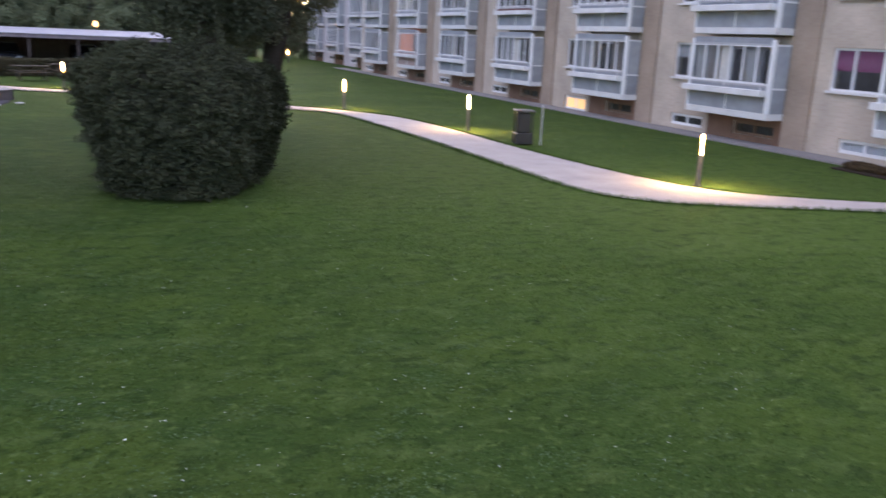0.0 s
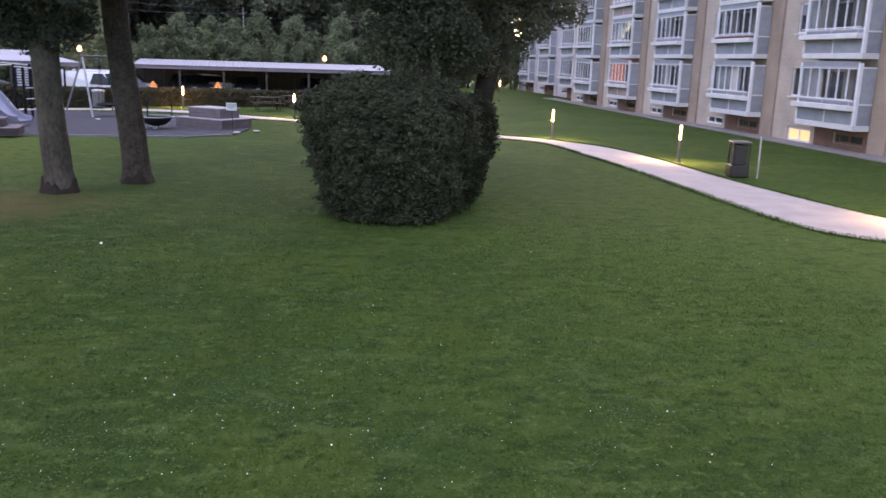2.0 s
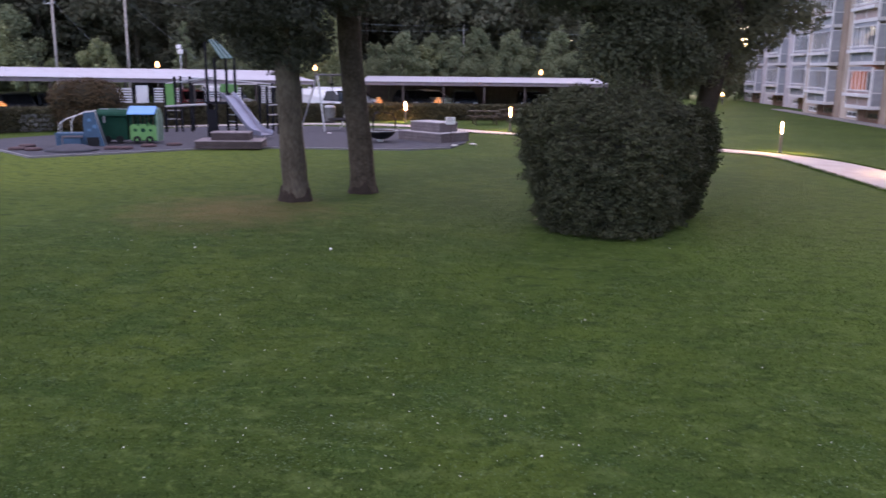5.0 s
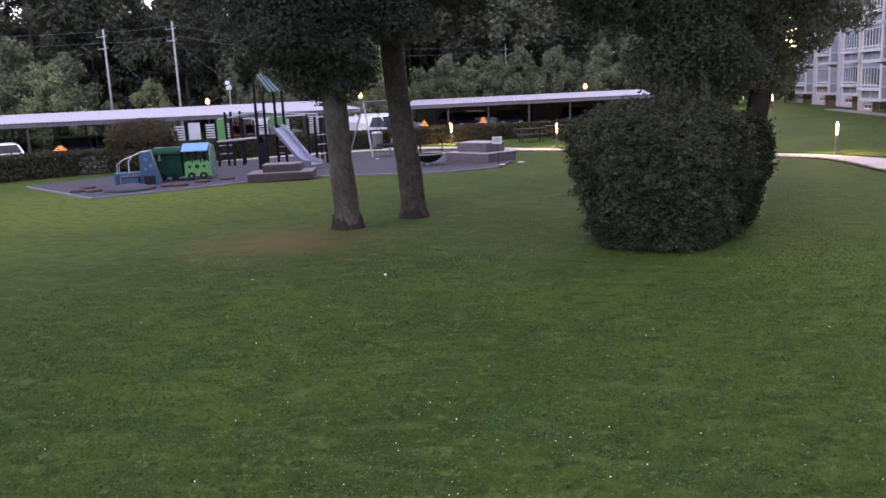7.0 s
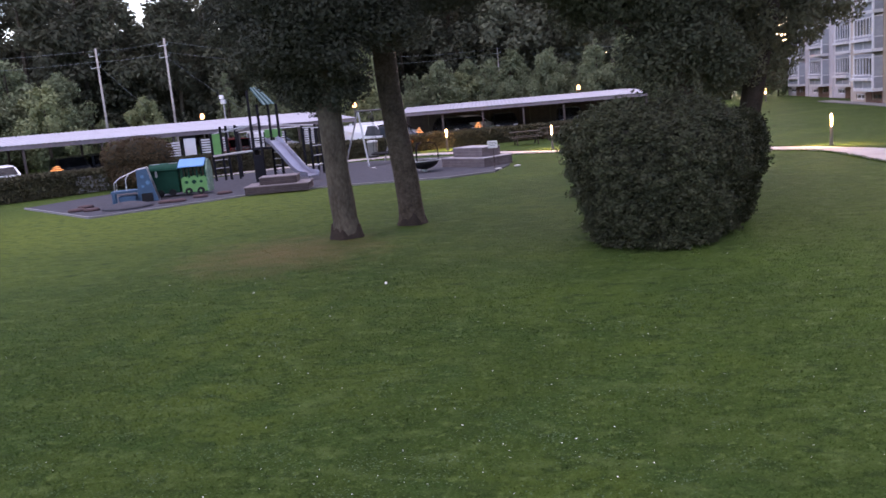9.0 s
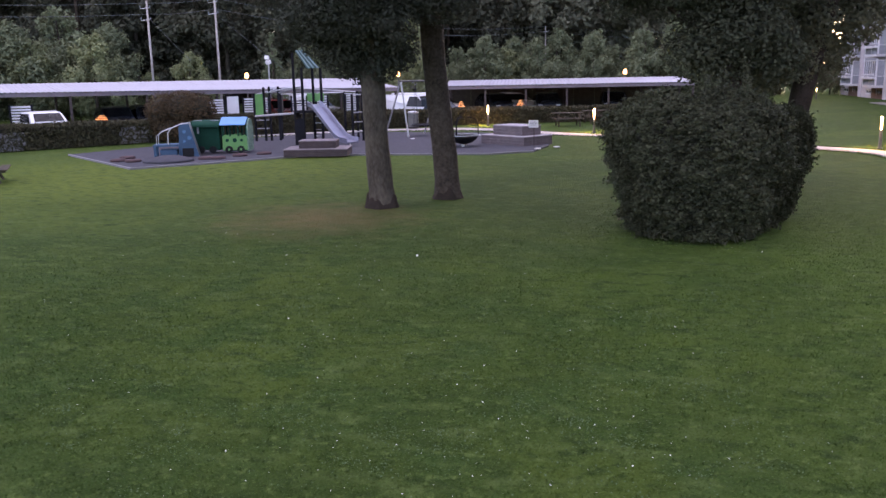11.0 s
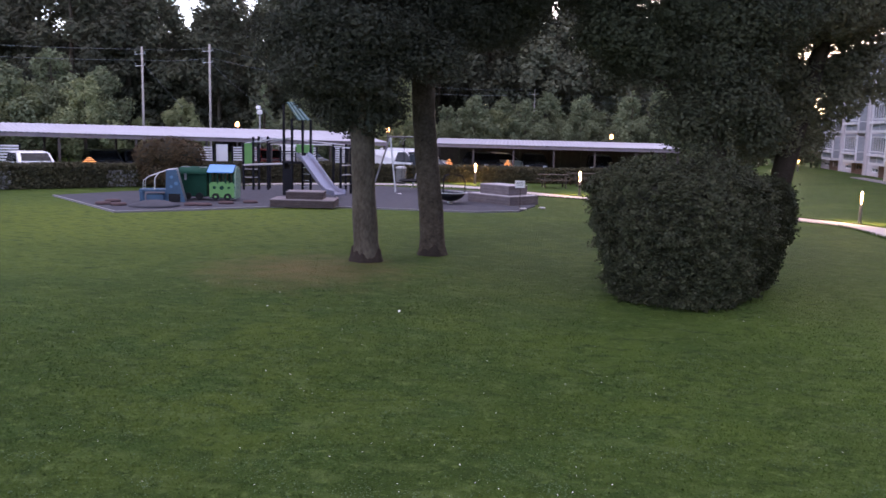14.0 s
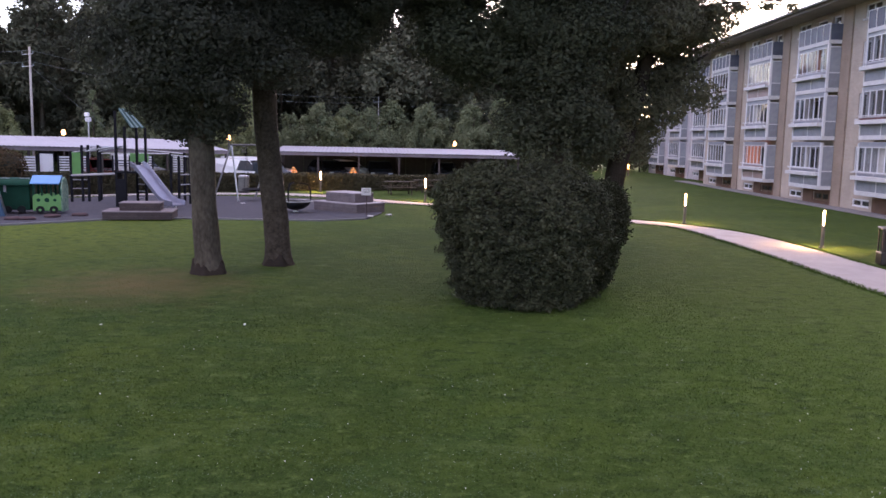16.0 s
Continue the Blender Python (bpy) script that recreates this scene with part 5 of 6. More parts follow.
# ---- utility poles and wires ----
def utility_pole(at, height, arms):
    t = thing("utility_pole", "weathered wooden utility pole carrying wires", "utility pole", Matrix.Translation((*at, 0)), "utility poles")
    bm = bmesh.new()
    rod(bm, (0, 0, -0.2), (0, 0, height), 0.0105 * height, 0.0075 * height, 12)
    part("pole", bm, M["pole_wood"], t, smooth=True)
    for i in range(arms):
        bm = bmesh.new()
        rod(bm, (-0.42, -0.14, height - 0.5 - i * 0.75), (0.3, -0.14, height - 0.45 - i * 0.75), 0.022, n=6)
        arm = part("cross_arm", bm, M["steel"], t)
        for x in (-0.4, 0.28):
            bm = bmesh.new()
            lathe(bm, [(0.03, height - 0.47 - i * 0.75), (0.045, height - 0.4 - i * 0.75), (0.03, height - 0.3 - i * 0.75)], 8, (x, -0.16))
            part("insulator", bm, M["wire"], arm)
    return t


POLES = ((polar(30.72, 60), 8.1), (polar(26.6, 60), 8.5), (polar(5.1, 73), 6.8))
for p, z in POLES:
    utility_pole(p, z, 2 if z > 7 else 1)


def wire(a, b, sag):
    bm = bmesh.new()
    a, b = Vector(a), Vector(b)
    pts = []
    for i in range(13):
        k = i / 12
        p = a.lerp(b, k)
        p.z -= sag * 4 * k * (1 - k)
        pts.append(p)
    tube(bm, pts, 0.010, 5)
    solid("overhead_wire", bm, M["wire"], "thin sagging overhead wire between utility poles", "cable", group="overhead wires")


(p1, z1), (p2, z2), (p3, z3) = POLES
for dz in (0.25, 0.95):
    far = polar(52, 62)
    wire((*far, z1 + 0.3 - dz), (*p1, z1 - dz + 0.1), 0.35)
    wire((*p1, z1 - dz + 0.1), (*p2, z2 - dz + 0.05), 0.12)
    wire((*p2, z2 - dz + 0.05), (*p3, z3 - dz * 0.6 + 0.1), 0.9)
    wire((*p3, z3 - dz * 0.6 + 0.1), (*polar(-12, 80), 6.6 - dz), 0.5)
wire((*p2, z2 - 1.2), (*polar(22.5, 60), 3.6), 0.05)
wire((*p1, z1 - 1.0), (*polar(28.3, 60), 4.2), 0.05)


def floodlight():
    t = thing("floodlight_pole", "thin pole with a small white floodlight box", "street lamp", Matrix.Translation((*polar(23.45, 60), 0)))
    bm = bmesh.new()
    rod(bm, (0, 0, 0), (0, 0, 4.0), 0.05)
    part("pole", bm, M["steel"], t)
    bm = bmesh.new()
    box(bm, (0.02, -0.08, 4.05), (0.34, 0.2, 0.26), Matrix.Rotation(0.3, 4, "X"), 0.02)
    box(bm, (-0.05, -0.1, 4.36), (0.28, 0.2, 0.26), Matrix.Rotation(-0.2, 4, "X"), 0.02)
    part("lamp_box", bm, M["white"], t)


floodlight()


# ---- playground ----
def play_tower():
    t = thing("play_tower", "dark timber climbing tower with a steel slide and small pitched roof", "play tower", Matrix.Translation((-14.0, 36.3, 0.03)))
    for x, y, z in ((-0.5, -0.2, 4.1), (-0.05, -0.35, 3.45), (0.12, 0.55, 3.45), (0.62, 0.25, 3.42)):
        bm = bmesh.new()
        span(bm, (x - 0.05, y - 0.05, -0.03), (x + 0.05, y + 0.05, z), 0.012)
        part("post", bm, M["post_dark"], t)
    bm = bmesh.new()
    q = [Vector(p) for p in ((-0.42, -0.1, 4.2), (-0.12, 0.2, 4.22), (0.74, -0.1, 3.42), (0.28, -0.55, 3.40))]
    v = [bm.verts.new(p) for p in q]
    f = bm.faces.new(v)
    bmesh.ops.solidify(bm, geom=[f], thickness=0.04)
    roof = part("roof", bm, M["teal"], t, "dark teal roof panel")
    nrm = (q[1] - q[0]).cross(q[3] - q[0]).normalized()
    for k in (0.18, 0.5, 0.82):
        bm = bmesh.new()
        for s in (1, -1):
            u0, u1 = k - 0.07, k + 0.07
            w = [bm.verts.new(p + nrm * s * 0.025) for p in (q[0].lerp(q[1], u0), q[0].lerp(q[1], u1), q[3].lerp(q[2], u1), q[3].lerp(q[2], u0))]
            bm.faces.new(w)
        part("roof_strip", bm, M["teal_pale"], roof)
    bm = bmesh.new()
    span(bm, (-0.56, -0.3, 1.45), (0.68, 0.6, 1.53))
    part("platform", bm, M["post_dark"], t)
    bm = bmesh.new()
    span(bm, (-0.48, -0.27, 0.0), (-0.1, -0.22, 1.2))
    span(bm, (-0.55, -0.15, 0.0), (-0.5, 0.5, 1.44))
    part("side_panel", bm, M["post_dark"], t)
    bm = bmesh.new()
    span(bm, (-0.2, 0.56, 1.92), (0.62, 0.60, 2.3), 0.01)
    part("green_panel", bm, M["green"], t, "bright green guard panel")
    for i in range(4):
        bm = bmesh.new()
        rod(bm, (0.14, 0.55, 0.35 + 0.3 * i), (0.62, 0.27, 0.35 + 0.3 * i), 0.022)
        part("rung", bm, M["steel"], t)
    # slide: a trough with raised sides
    prof = [(0.5, 1.82), (0.78, 1.70), (2.1, 0.44), (2.4, 0.28), (2.86, 0.22)]
    bm = bmesh.new()
    dirv = Vector((0.9, -0.43))
    nv = Vector((0.43, 0.9))
    rows = []
    for s, z in prof:
        c = Vector((0.12, -0.1)) + dirv * (s - 0.2)
        row = []
        for w, dz in ((-0.4, 0.17), (-0.37, 0.18), (-0.33, 0.0), (0.33, 0.0), (0.37, 0.18), (0.4, 0.17), (0.37, -0.05), (-0.37, -0.05)):
            row.append(bm.verts.new((c.x + nv.x * w, c.y + nv.y * w, z + dz)))
        rows.append(row)
    for a, b in zip(rows, rows[1:]):
        for i in range(8):
            bm.faces.new((a[i], a[(i + 1) % 8], b[(i + 1) % 8], b[i]))
    bm.faces.new(rows[0])
    bm.faces.new(rows[-1][::-1])
    bmesh.ops.recalc_face_normals(bm, faces=bm.faces[:])
    part("slide", bm, M["slide"], t, "bare steel slide with raised sides")
    bm = bmesh.new()
    rod(bm, (2.35, -1.13, 0), (2.35, -1.13, 0.22), 0.03)
    part("slide_foot", bm, M["steel"], t)


play_tower()


def climbing_frame():
    t = thing("climbing_frame", "dark timber climbing frame with ladder bars and a green panel", "climbing frame", Matrix.Translation((-17.0, 38.5, 0.03)))
    posts = ((-0.47, -0.2, 2.28), (-0.05, 0.0, 2.58), (0.2, 0.1, 2.6), (0.6, 0.26, 2.6), (0.3, 1.2, 2.55), (1.0, 1.4, 2.55), (4.65, -0.7, 2.2), (4.93, 0.0, 2.2), (3.75, 0.9, 2.3), (4.2, 1.5, 2.3))
    for x, y, z in posts:
        bm = bmesh.new()
        span(bm, (x - 0.05, y - 0.05, -0.03), (x + 0.05, y + 0.05, z), 0.012)
        part("post", bm, M["post_dark"], t)
    bm = bmesh.new()
    box(bm, (-0.24, -0.1, 1.75), (0.42, 0.03, 1.0), Matrix.Rotation(0.45, 4, "Z"))
    part("green_panel", bm, M["green"], t, "bright green panel")
    for y in (0.0, 0.55):
        bm = bmesh.new()
        tube(bm, [(0.1, y + 0.05, 2.3), (1.0, y - 0.5, 2.45), (2.5, y - 1.7, 2.6)], 0.028)
        part("ladder_rail", bm, M["steel"], t)
    for i in range(7):
        k = 0.3 + i * 0.32
        bm = bmesh.new()
        rod(bm, (k, 0.0 - 0.62 * k + 0.12, 2.33 + 0.11 * k), (k, 0.55 - 0.62 * k + 0.12, 2.33 + 0.11 * k), 0.02)
        part("ladder_bar", bm, M["steel"], t)
    for a, b in (((-0.47, -0.2, 2.22), (0.3, 1.2, 2.5)), ((0.2, 0.1, 2.55), (1.0, 1.4, 2.5)), ((0.6, 0.26, 2.3), (2.5, -1.3, 2.62)), ((0.3, 1.2, 2.2), (3.75, 0.9, 2.26)), ((1.0, 1.4, 2.5), (4.2, 1.5, 2.26))):
        bm = bmesh.new()
        rod(bm, a, b, 0.026, n=8)
        part("top_bar", bm, M["steel"], t)
    bm = bmesh.new()
    rod(bm, (-0.47, -0.2, 1.2), (2.6, -1.9, 1.42), 0.05)
    part("beam", bm, M["wood_top"], t)
    for z in (0.45, 0.9, 1.35):
        bm = bmesh.new()
        rod(bm, (4.65, -0.7, z), (4.93, 0.0, z), 0.025)
        part("rung", bm, M["steel"], t)
    bm = bmesh.new()
    rod(bm, (3.75, 0.9, 2.2), (4.93, 0.0, 2.15), 0.03)
    part("top_bar", bm, M["steel"], t)
    for z in (0.6, 1.0):
        bm = bmesh.new()
        rod(bm, (-0.47, -0.2, z), (0.2, 0.1, z), 0.025)
        part("rung", bm, M["wood_top"], t)


climbing_frame()


def board_block(owner, x0, x1, y0, y1, z0, z1, side="wood", cover="wood_top"):
    """A stage of boards laid on edge, with a pale top."""
    n = max(1, round((z1 - z0) / 0.145))
    h = (z1 - z0 - 0.03) / n
    for i in range(n):
        za = z0 + i * h
        for lo, hi in (((x0, y0, za), (x1, y0 + 0.06, za + h - 0.006)), ((x0, y1 - 0.06, za), (x1, y1, za + h - 0.006)), ((x0, y0 + 0.062, za), (x0 + 0.06, y1 - 0.062, za + h - 0.006)), ((x1 - 0.06, y0 + 0.062, za), (x1, y1 - 0.062, za + h - 0.006))):
            bm = bmesh.new()
            span(bm, lo, hi, 0.008)
            part("plank", bm, M[side], owner)
    k = max(2, round((y1 - y0) / 0.3))
    w = (y1 - y0) / k
    for i in range(k):
        bm = bmesh.new()
        span(bm, (x0 - 0.02, y0 + i * w + 0.004, z1 - 0.03), (x1 + 0.02, y0 + (i + 1) * w - 0.004, z1), 0.006)
        part("top_plank", bm, M[cover], owner, "pale top plank")


def stages():
    t = thing("seat_stage", "two-tier dark weathered timber seating stage at the playground edge", "seating stage", Matrix.Translation((-12.85, 30.55, 0.02)) @ Matrix.Rotation(radians(11), 4, "Z"), "seating stages")
    board_block(t, 0, 2.48, 0, 1.6, 0, 0.30, "plank_dark", "plank_dark_top")
    board_block(t, 0.55, 2.0, 0.35, 1.35, 0.302, 0.60, "plank_dark", "plank_dark_top")
    t = thing("seat_stage", "larger two-tier weathered timber seating stage beside a white sign", "seating stage", Matrix.Translation((-6.1, 36.9, 0.02)) @ Matrix.Rotation(radians(-38), 4, "Z"), "seating stages")
    board_block(t, 0, 2.65, 0, 1.75, 0, 0.40)
    board_block(t, 0.4, 2.2, 0.35, 1.5, 0.402, 0.82)


stages()


def sign():
    t = thing("sign", "small white sign on a thin brown post", "sign", Matrix.Translation((-3.5, 34.4, 0)))
    bm = bmesh.new()
    rod(bm, (0, 0, -0.05), (0, 0, 1.15), 0.016)
    part("post", bm, M["post_brown"], t)
    bm = bmesh.new()
    box(bm, (-0.02, -0.035, 1.02), (0.4, 0.02, 0.3), Matrix.Rotation(0.08, 4, "Z"), 0.004)
    board = part("board", bm, M["white"], t)
    for i, w in enumerate((0.26, 0.3, 0.22)):
        bm = bmesh.new()
        box(bm, (-0.02, -0.049, 1.1 - i * 0.06), (w, 0.003, 0.018), Matrix.Rotation(0.08, 4, "Z"))
        part("writing", bm, M["kerb"], board, "unreadable line of writing")


sign()


def play_train():
    t = thing("play_train", "green toy train playhouse with a light blue roof", "playhouse", Matrix.Translation((-16.12, 32.0, 0.03)) @ Matrix.Rotation(radians(12), 4, "Z") @ Matrix.Diagonal((1.02, 1.08, 0.98, 1)))
    wave = [(0, 0.14), (1.0, 0.14), (1.0, 0.70), (0.92, 0.79), (0.80, 0.74), (0.68, 0.70), (0.54, 0.82), (0.42, 0.76), (0.30, 0.70), (0.16, 0.80), (0.06, 0.76), (0, 0.70)]
    for ya, yb in ((0, 0.04), (0.66, 0.7)):
        bm = bmesh.new()
        prism(bm, wave, ya, yb, "y")
        part("side_board", bm, M["green"], t, "bright green side board with a wavy top")
    bm = bmesh.new()
    span(bm, (0, 0.042, 0.1), (1.0, 0.658, 0.16))
    part("floor_board", bm, M["green_dark"], t)
    for x in (0.0, 0.3, 0.62, 0.94):
        for y in (0.0, 0.64):
            bm = bmesh.new()
            span(bm, (x, y + 0.002, 0.68), (x + 0.06, y + 0.038 if y < 0.3 else y + 0.058, 1.2))
            part("pillar", bm, M["green_dark"], t)
    bm = bmesh.new()
    prism(bm, [(-0.1, 1.18), (0.35, 1.47), (0.8, 1.18), (0.8, 1.22), (0.35, 1.51), (-0.1, 1.22)], -0.06, 0.98, "x")
    part("roof", bm, M["blue"], t, "light blue roof")
    bm = bmesh.new()
    prism(bm, [(-0.05, 0.1), (0.75, 0.1), (0.82, 1.05), (0.6, 1.36), (0.35, 1.45), (0.1, 1.36), (-0.1, 1.05)], 1.02, 1.08, "x")
    part("end_board", bm, M["green_mottled"], t, "mottled green rounded end board")
    for x in (0.26, 0.74):
        bm = bmesh.new()
        rod(bm, (x, -0.05, 0.17), (x, -0.005, 0.17), 0.15, n=18)
        w = part("wheel", bm, M["black"], t)
        bm = bmesh.new()
        rod(bm, (x, -0.06, 0.17), (x, -0.052, 0.17), 0.05, n=12)
        part("hub", bm, M["green"], w)
    for x, r in ((0.2, 0.07), (0.5, 0.09), (0.78, 0.06)):
        bm = bmesh.new()
        rod(bm, (x, -0.006, 0.55), (x, 0.0, 0.55), r, n=10)
        part("cut_out", bm, M["green_dark"], t)
    # the darker wagon coupled behind
    bm = bmesh.new()
    span(bm, (-1.2, 0.1, 0.14), (-0.12, 0.9, 1.12), 0.03)
    part("wagon", bm, M["green_dark"], t, "dark green wagon")
    bm = bmesh.new()
    arch = [(0.5 - 0.52 * math.cos(i * math.pi / 10), 1.122 + 0.28 * math.sin(i * math.pi / 10)) for i in range(11)]
    prism(bm, arch, -1.25, -0.1, "x")
    part("wagon_roof", bm, M["green_dark"], t, "rounded dark green wagon roof")
    # pale strips drawn for the highlights along the wagon roof
    for x in (-1.2, -0.5):
        bm = bmesh.new()
        box(bm, (x + 0.17, 0.30, 1.385), (0.34, 0.05, 0.02))
        part("roof_slat", bm, M["wood_top"], t)
    bm = bmesh.new()
    span(bm, (-1.02, 0.06, 0.85), (-0.94, 0.098, 1.15))
    part("wagon_trim", bm, M["steel"], t)
    for x in (-0.9, -0.42):
        bm = bmesh.new()
        rod(bm, (x, 0.05, 0.17), (x, 0.095, 0.17), 0.15, n=18)
        part("wheel", bm, M["black"], t)


play_train()


def climbing_ramp():
    t = thing("play_ramp", "slate blue climbing ramp house with a curved steel rail", "playhouse", Matrix.Translation((-16.98, 30.7, 0.03)) @ Matrix.Rotation(radians(24), 4, "Z"))
    bm = bmesh.new()
    prism(bm, [(-0.35, 0), (0.42, 0), (0.1, 1.3), (-0.3, 1.28)], 0, 0.06, "y")
    part("side_board", bm, M["blue_dark"], t)
    bm = bmesh.new()
    prism(bm, [(-0.35, 0), (0.42, 0), (0.1, 1.3), (-0.3, 1.28)], 0.84, 0.9, "y")
    part("side_board", bm, M["blue_dark"], t)
    bm = bmesh.new()
    v = [bm.verts.new(p) for p in ((0.42, 0.062, 0.0), (0.42, 0.838, 0.0), (0.1, 0.838, 1.3), (0.1, 0.062, 1.3))]
    f = bm.faces.new(v)
    bmesh.ops.solidify(bm, geom=[f], thickness=0.04)
    part("ramp", bm, M["steel"], t)
    for x, z, r in ((-0.1, 1.0, 0.07), (0.08, 0.75, 0.08), (-0.12, 0.62, 0.06)):
        bm = bmesh.new()
        rod(bm, (x, -0.008, z), (x, -0.001, z), r, n=10)
        part("hand_hold", bm, M["blue_mid"], t)
    # black plate on the board stands for the shade inside a crawl hole
    bm = bmesh.new()
    span(bm, (-0.22, -0.008, 0.0), (0.22, -0.001, 0.34))
    part("crawl_hole", bm, M["black"], t)
    bm = bmesh.new()
    span(bm, (-1.35, 0.05, 0.42), (-0.34, 0.85, 0.5))
    part("deck", bm, M["blue_dark"], t)
    bm = bmesh.new()
    span(bm, (-1.1, 0.12, 0.0), (-0.42, 0.7, 0.3), 0.03)
    part("crawl_box", bm, M["blue_dark"], t, "slate blue crawl box")
    for x in (-1.32, -0.36):
        for y in (0.0, 0.74):
            bm = bmesh.new()
            span(bm, (x, y, 0), (x + 0.1, y + 0.1, 0.418))
            part("deck_leg", bm, M["blue_dark"], t)
    for y in (0.1, 0.8):
        bm = bmesh.new()
        tube(bm, [(-1.2, y, 0.5), (-1.18, y, 0.85), (-1.0, y, 1.0), (-0.25, y, 1.28), (0.1, y, 1.32)], 0.016)
        part("hand_rail", bm, M["steel"], t)
    bm = bmesh.new()
    tube(bm, [(-0.75, 0.1, 0.5), (-0.74, 0.1, 0.95), (-0.6, 0.1, 1.14)], 0.025)
    part("rail_hoop", bm, M["steel"], t)


climbing_ramp()

bm = bmesh.new()
lathe(bm, [(0.95, 0.02), (0.8, 0.1), (0.55, 0.18), (0.3, 0.23), (0.01, 0.24)], 28)
solid("mound", bm, M["rubber"], "low grey rubber mound on the play surface", "mound", Matrix.Translation((-16.85, 28.95, 0.02)), smooth=True)


def stepping_disc():
    bm = bmesh.new()
    lathe(bm, [(0.3, 0.0), (0.3, 0.07), (0.25, 0.1), (0.01, 0.11)], 20)
    return solid("stepping_disc", bm, M["red"], "low dark red rubber stepping disc", "stepping disc", Matrix.Translation((-18.9, 28.8, 0.028)), "stepping discs", smooth=True)


disc = stepping_disc()
for x, y in ((-19.2, 29.9), (-18.2, 28.7), (-15.75, 29.8), (-14.9, 31.0), (-14.2, 31.75), (-15.3, 29.9)):
    copy_thing(disc, Matrix.Translation((x, y, 0.028)))


def spinner():
    t = thing("spinner_bowl", "dark play carousel bowl with a pale rim and hoop handles", "carousel", Matrix.Translation((-6.6, 35.3, 0.03)))
    bm = bmesh.new()
    rod(bm, (0, 0, 0), (0, 0, 0.12), 0.12)
    part("foot", bm, M["steel"], t)
    bm = bmesh.new()
    lathe(bm, [(0.1, 0.1), (0.35, 0.16), (0.55, 0.3), (0.66, 0.46), (0.62, 0.46), (0.5, 0.32), (0.3, 0.2), (0.02, 0.17)], 28)
    part("bowl", bm, M["black"], t, smooth=True)
    bm = bmesh.new()
    lathe(bm, [(0.63, 0.455), (0.74, 0.46), (0.74, 0.49), (0.63, 0.49), (0.63, 0.455)], 28)
    part("rim", bm, M["steel"], t, "pale rim")
    for a in (0.2, 2.3, 4.4):
        bm = bmesh.new()
        c, s = math.cos(a), math.sin(a)
        tube(bm, [(0.62 * c, 0.62 * s, 0.47), (0.62 * c, 0.62 * s, 0.95), (0.5 * c, 0.5 * s, 1.18), (0.15 * c, 0.15 * s, 1.24)], 0.025)
        part("hoop", bm, M["post_dark"], t)


spinner()


def swing():
    t = thing("swing", "steel A-frame swing with pale legs and a black basket seat", "swing", Matrix.Translation((-10.7, 40.6, 0.03)) @ Matrix.Rotation(radians(41), 4, "Z"))
    for x, k, feet in ((0.0, -1, (-0.4, 2.3)), (2.2, 1, (-0.85, 1.6))):
        for y in feet:
            bm = bmesh.new()
            rod(bm, (x - 0.14 * k, y, -0.03), (x, 0, 2.72), 0.042)
            part("leg", bm, M["steel"], t, "pale steel leg")
    bm = bmesh.new()
    rod(bm, (-0.1, 0, 2.72), (2.3, 0, 2.72), 0.045)
    part("beam", bm, M["lamp_pole"], t)
    bm = bmesh.new()
    lathe(bm, [(0.5, 0.5), (0.55, 0.55), (0.5, 0.6), (0.45, 0.55), (0.5, 0.5)], 24, (1.1, 0))
    lathe(bm, [(0.01, 0.5), (0.45, 0.545), (0.45, 0.555), (0.01, 0.51)], 24, (1.1, 0))
    part("basket", bm, M["black"], t)
    for x, y in ((0.65, 0), (1.55, 0), (1.1, 0.45), (1.1, -0.45)):
        bm = bmesh.new()
        rod(bm, (x, y, 0.56), (0.8 if x < 1.1 or y > 0 else 1.4, 0, 2.7), 0.012, n=6)
        part("rope", bm, M["black"], t)


swing()


def waste_bin():
    t = thing("waste_bin", "round grey metal waste bin by the playground path", "bin", Matrix.Translation((-11.7, 46.9, 0.02)))
    bm = bmesh.new()
    lathe(bm, [(0.27, 0.0), (0.3, 0.06), (0.3, 0.86), (0.27, 0.88)], 20)
    part("body", bm, M["bin_grey"], t, smooth=False)
    bm = bmesh.new()
    lathe(bm, [(0.32, 0.882), (0.32, 0.95), (0.2, 1.0), (0.01, 1.01)], 20)
    part("lid", bm, M["steel"], t)
    bm = bmesh.new()
    lathe(bm, [(0.33, 0.05), (0.33, 0.12), (0.305, 0.12), (0.305, 0.05), (0.33, 0.05)], 20)
    part("foot_ring", bm, M["bin"], t)


waste_bin()


def picnic_table(at, turn, label):
    t = thing("picnic_table", label, "picnic table", Matrix.Translation((*at, 0.0)) @ Matrix.Rotation(radians(turn), 4, "Z"), "picnic tables")
    for i in range(5):
        bm = bmesh.new()
        y = -0.36 + i * 0.15
        span(bm, (-0.9, y, 0.71), (0.9, y + 0.135, 0.75), 0.006)
        part("top_board", bm, M["table"], t)
    for s in (-1, 1):
        for i in range(2):
            bm = bmesh.new()
            y = s * 0.72 + (i - 1) * 0.15
            span(bm, (-0.9, y, 0.41), (0.9, y + 0.135, 0.45), 0.006)
            part("seat_board", bm, M["table"], t)
    for x in (-0.6, 0.6):
        bm = bmesh.new()
        box(bm, (x, 0, 0.37), (0.05, 1.6, 0.09))
        part("cross_bar", bm, M["table"], t)
        for s in (-1, 1):
            bm = bmesh.new()
            rod(bm, (x + 0.05, s * 0.62, -0.02), (x + 0.05, s * 0.28, 0.71), 0.045, n=4)
            part("leg", bm, M["table"], t)


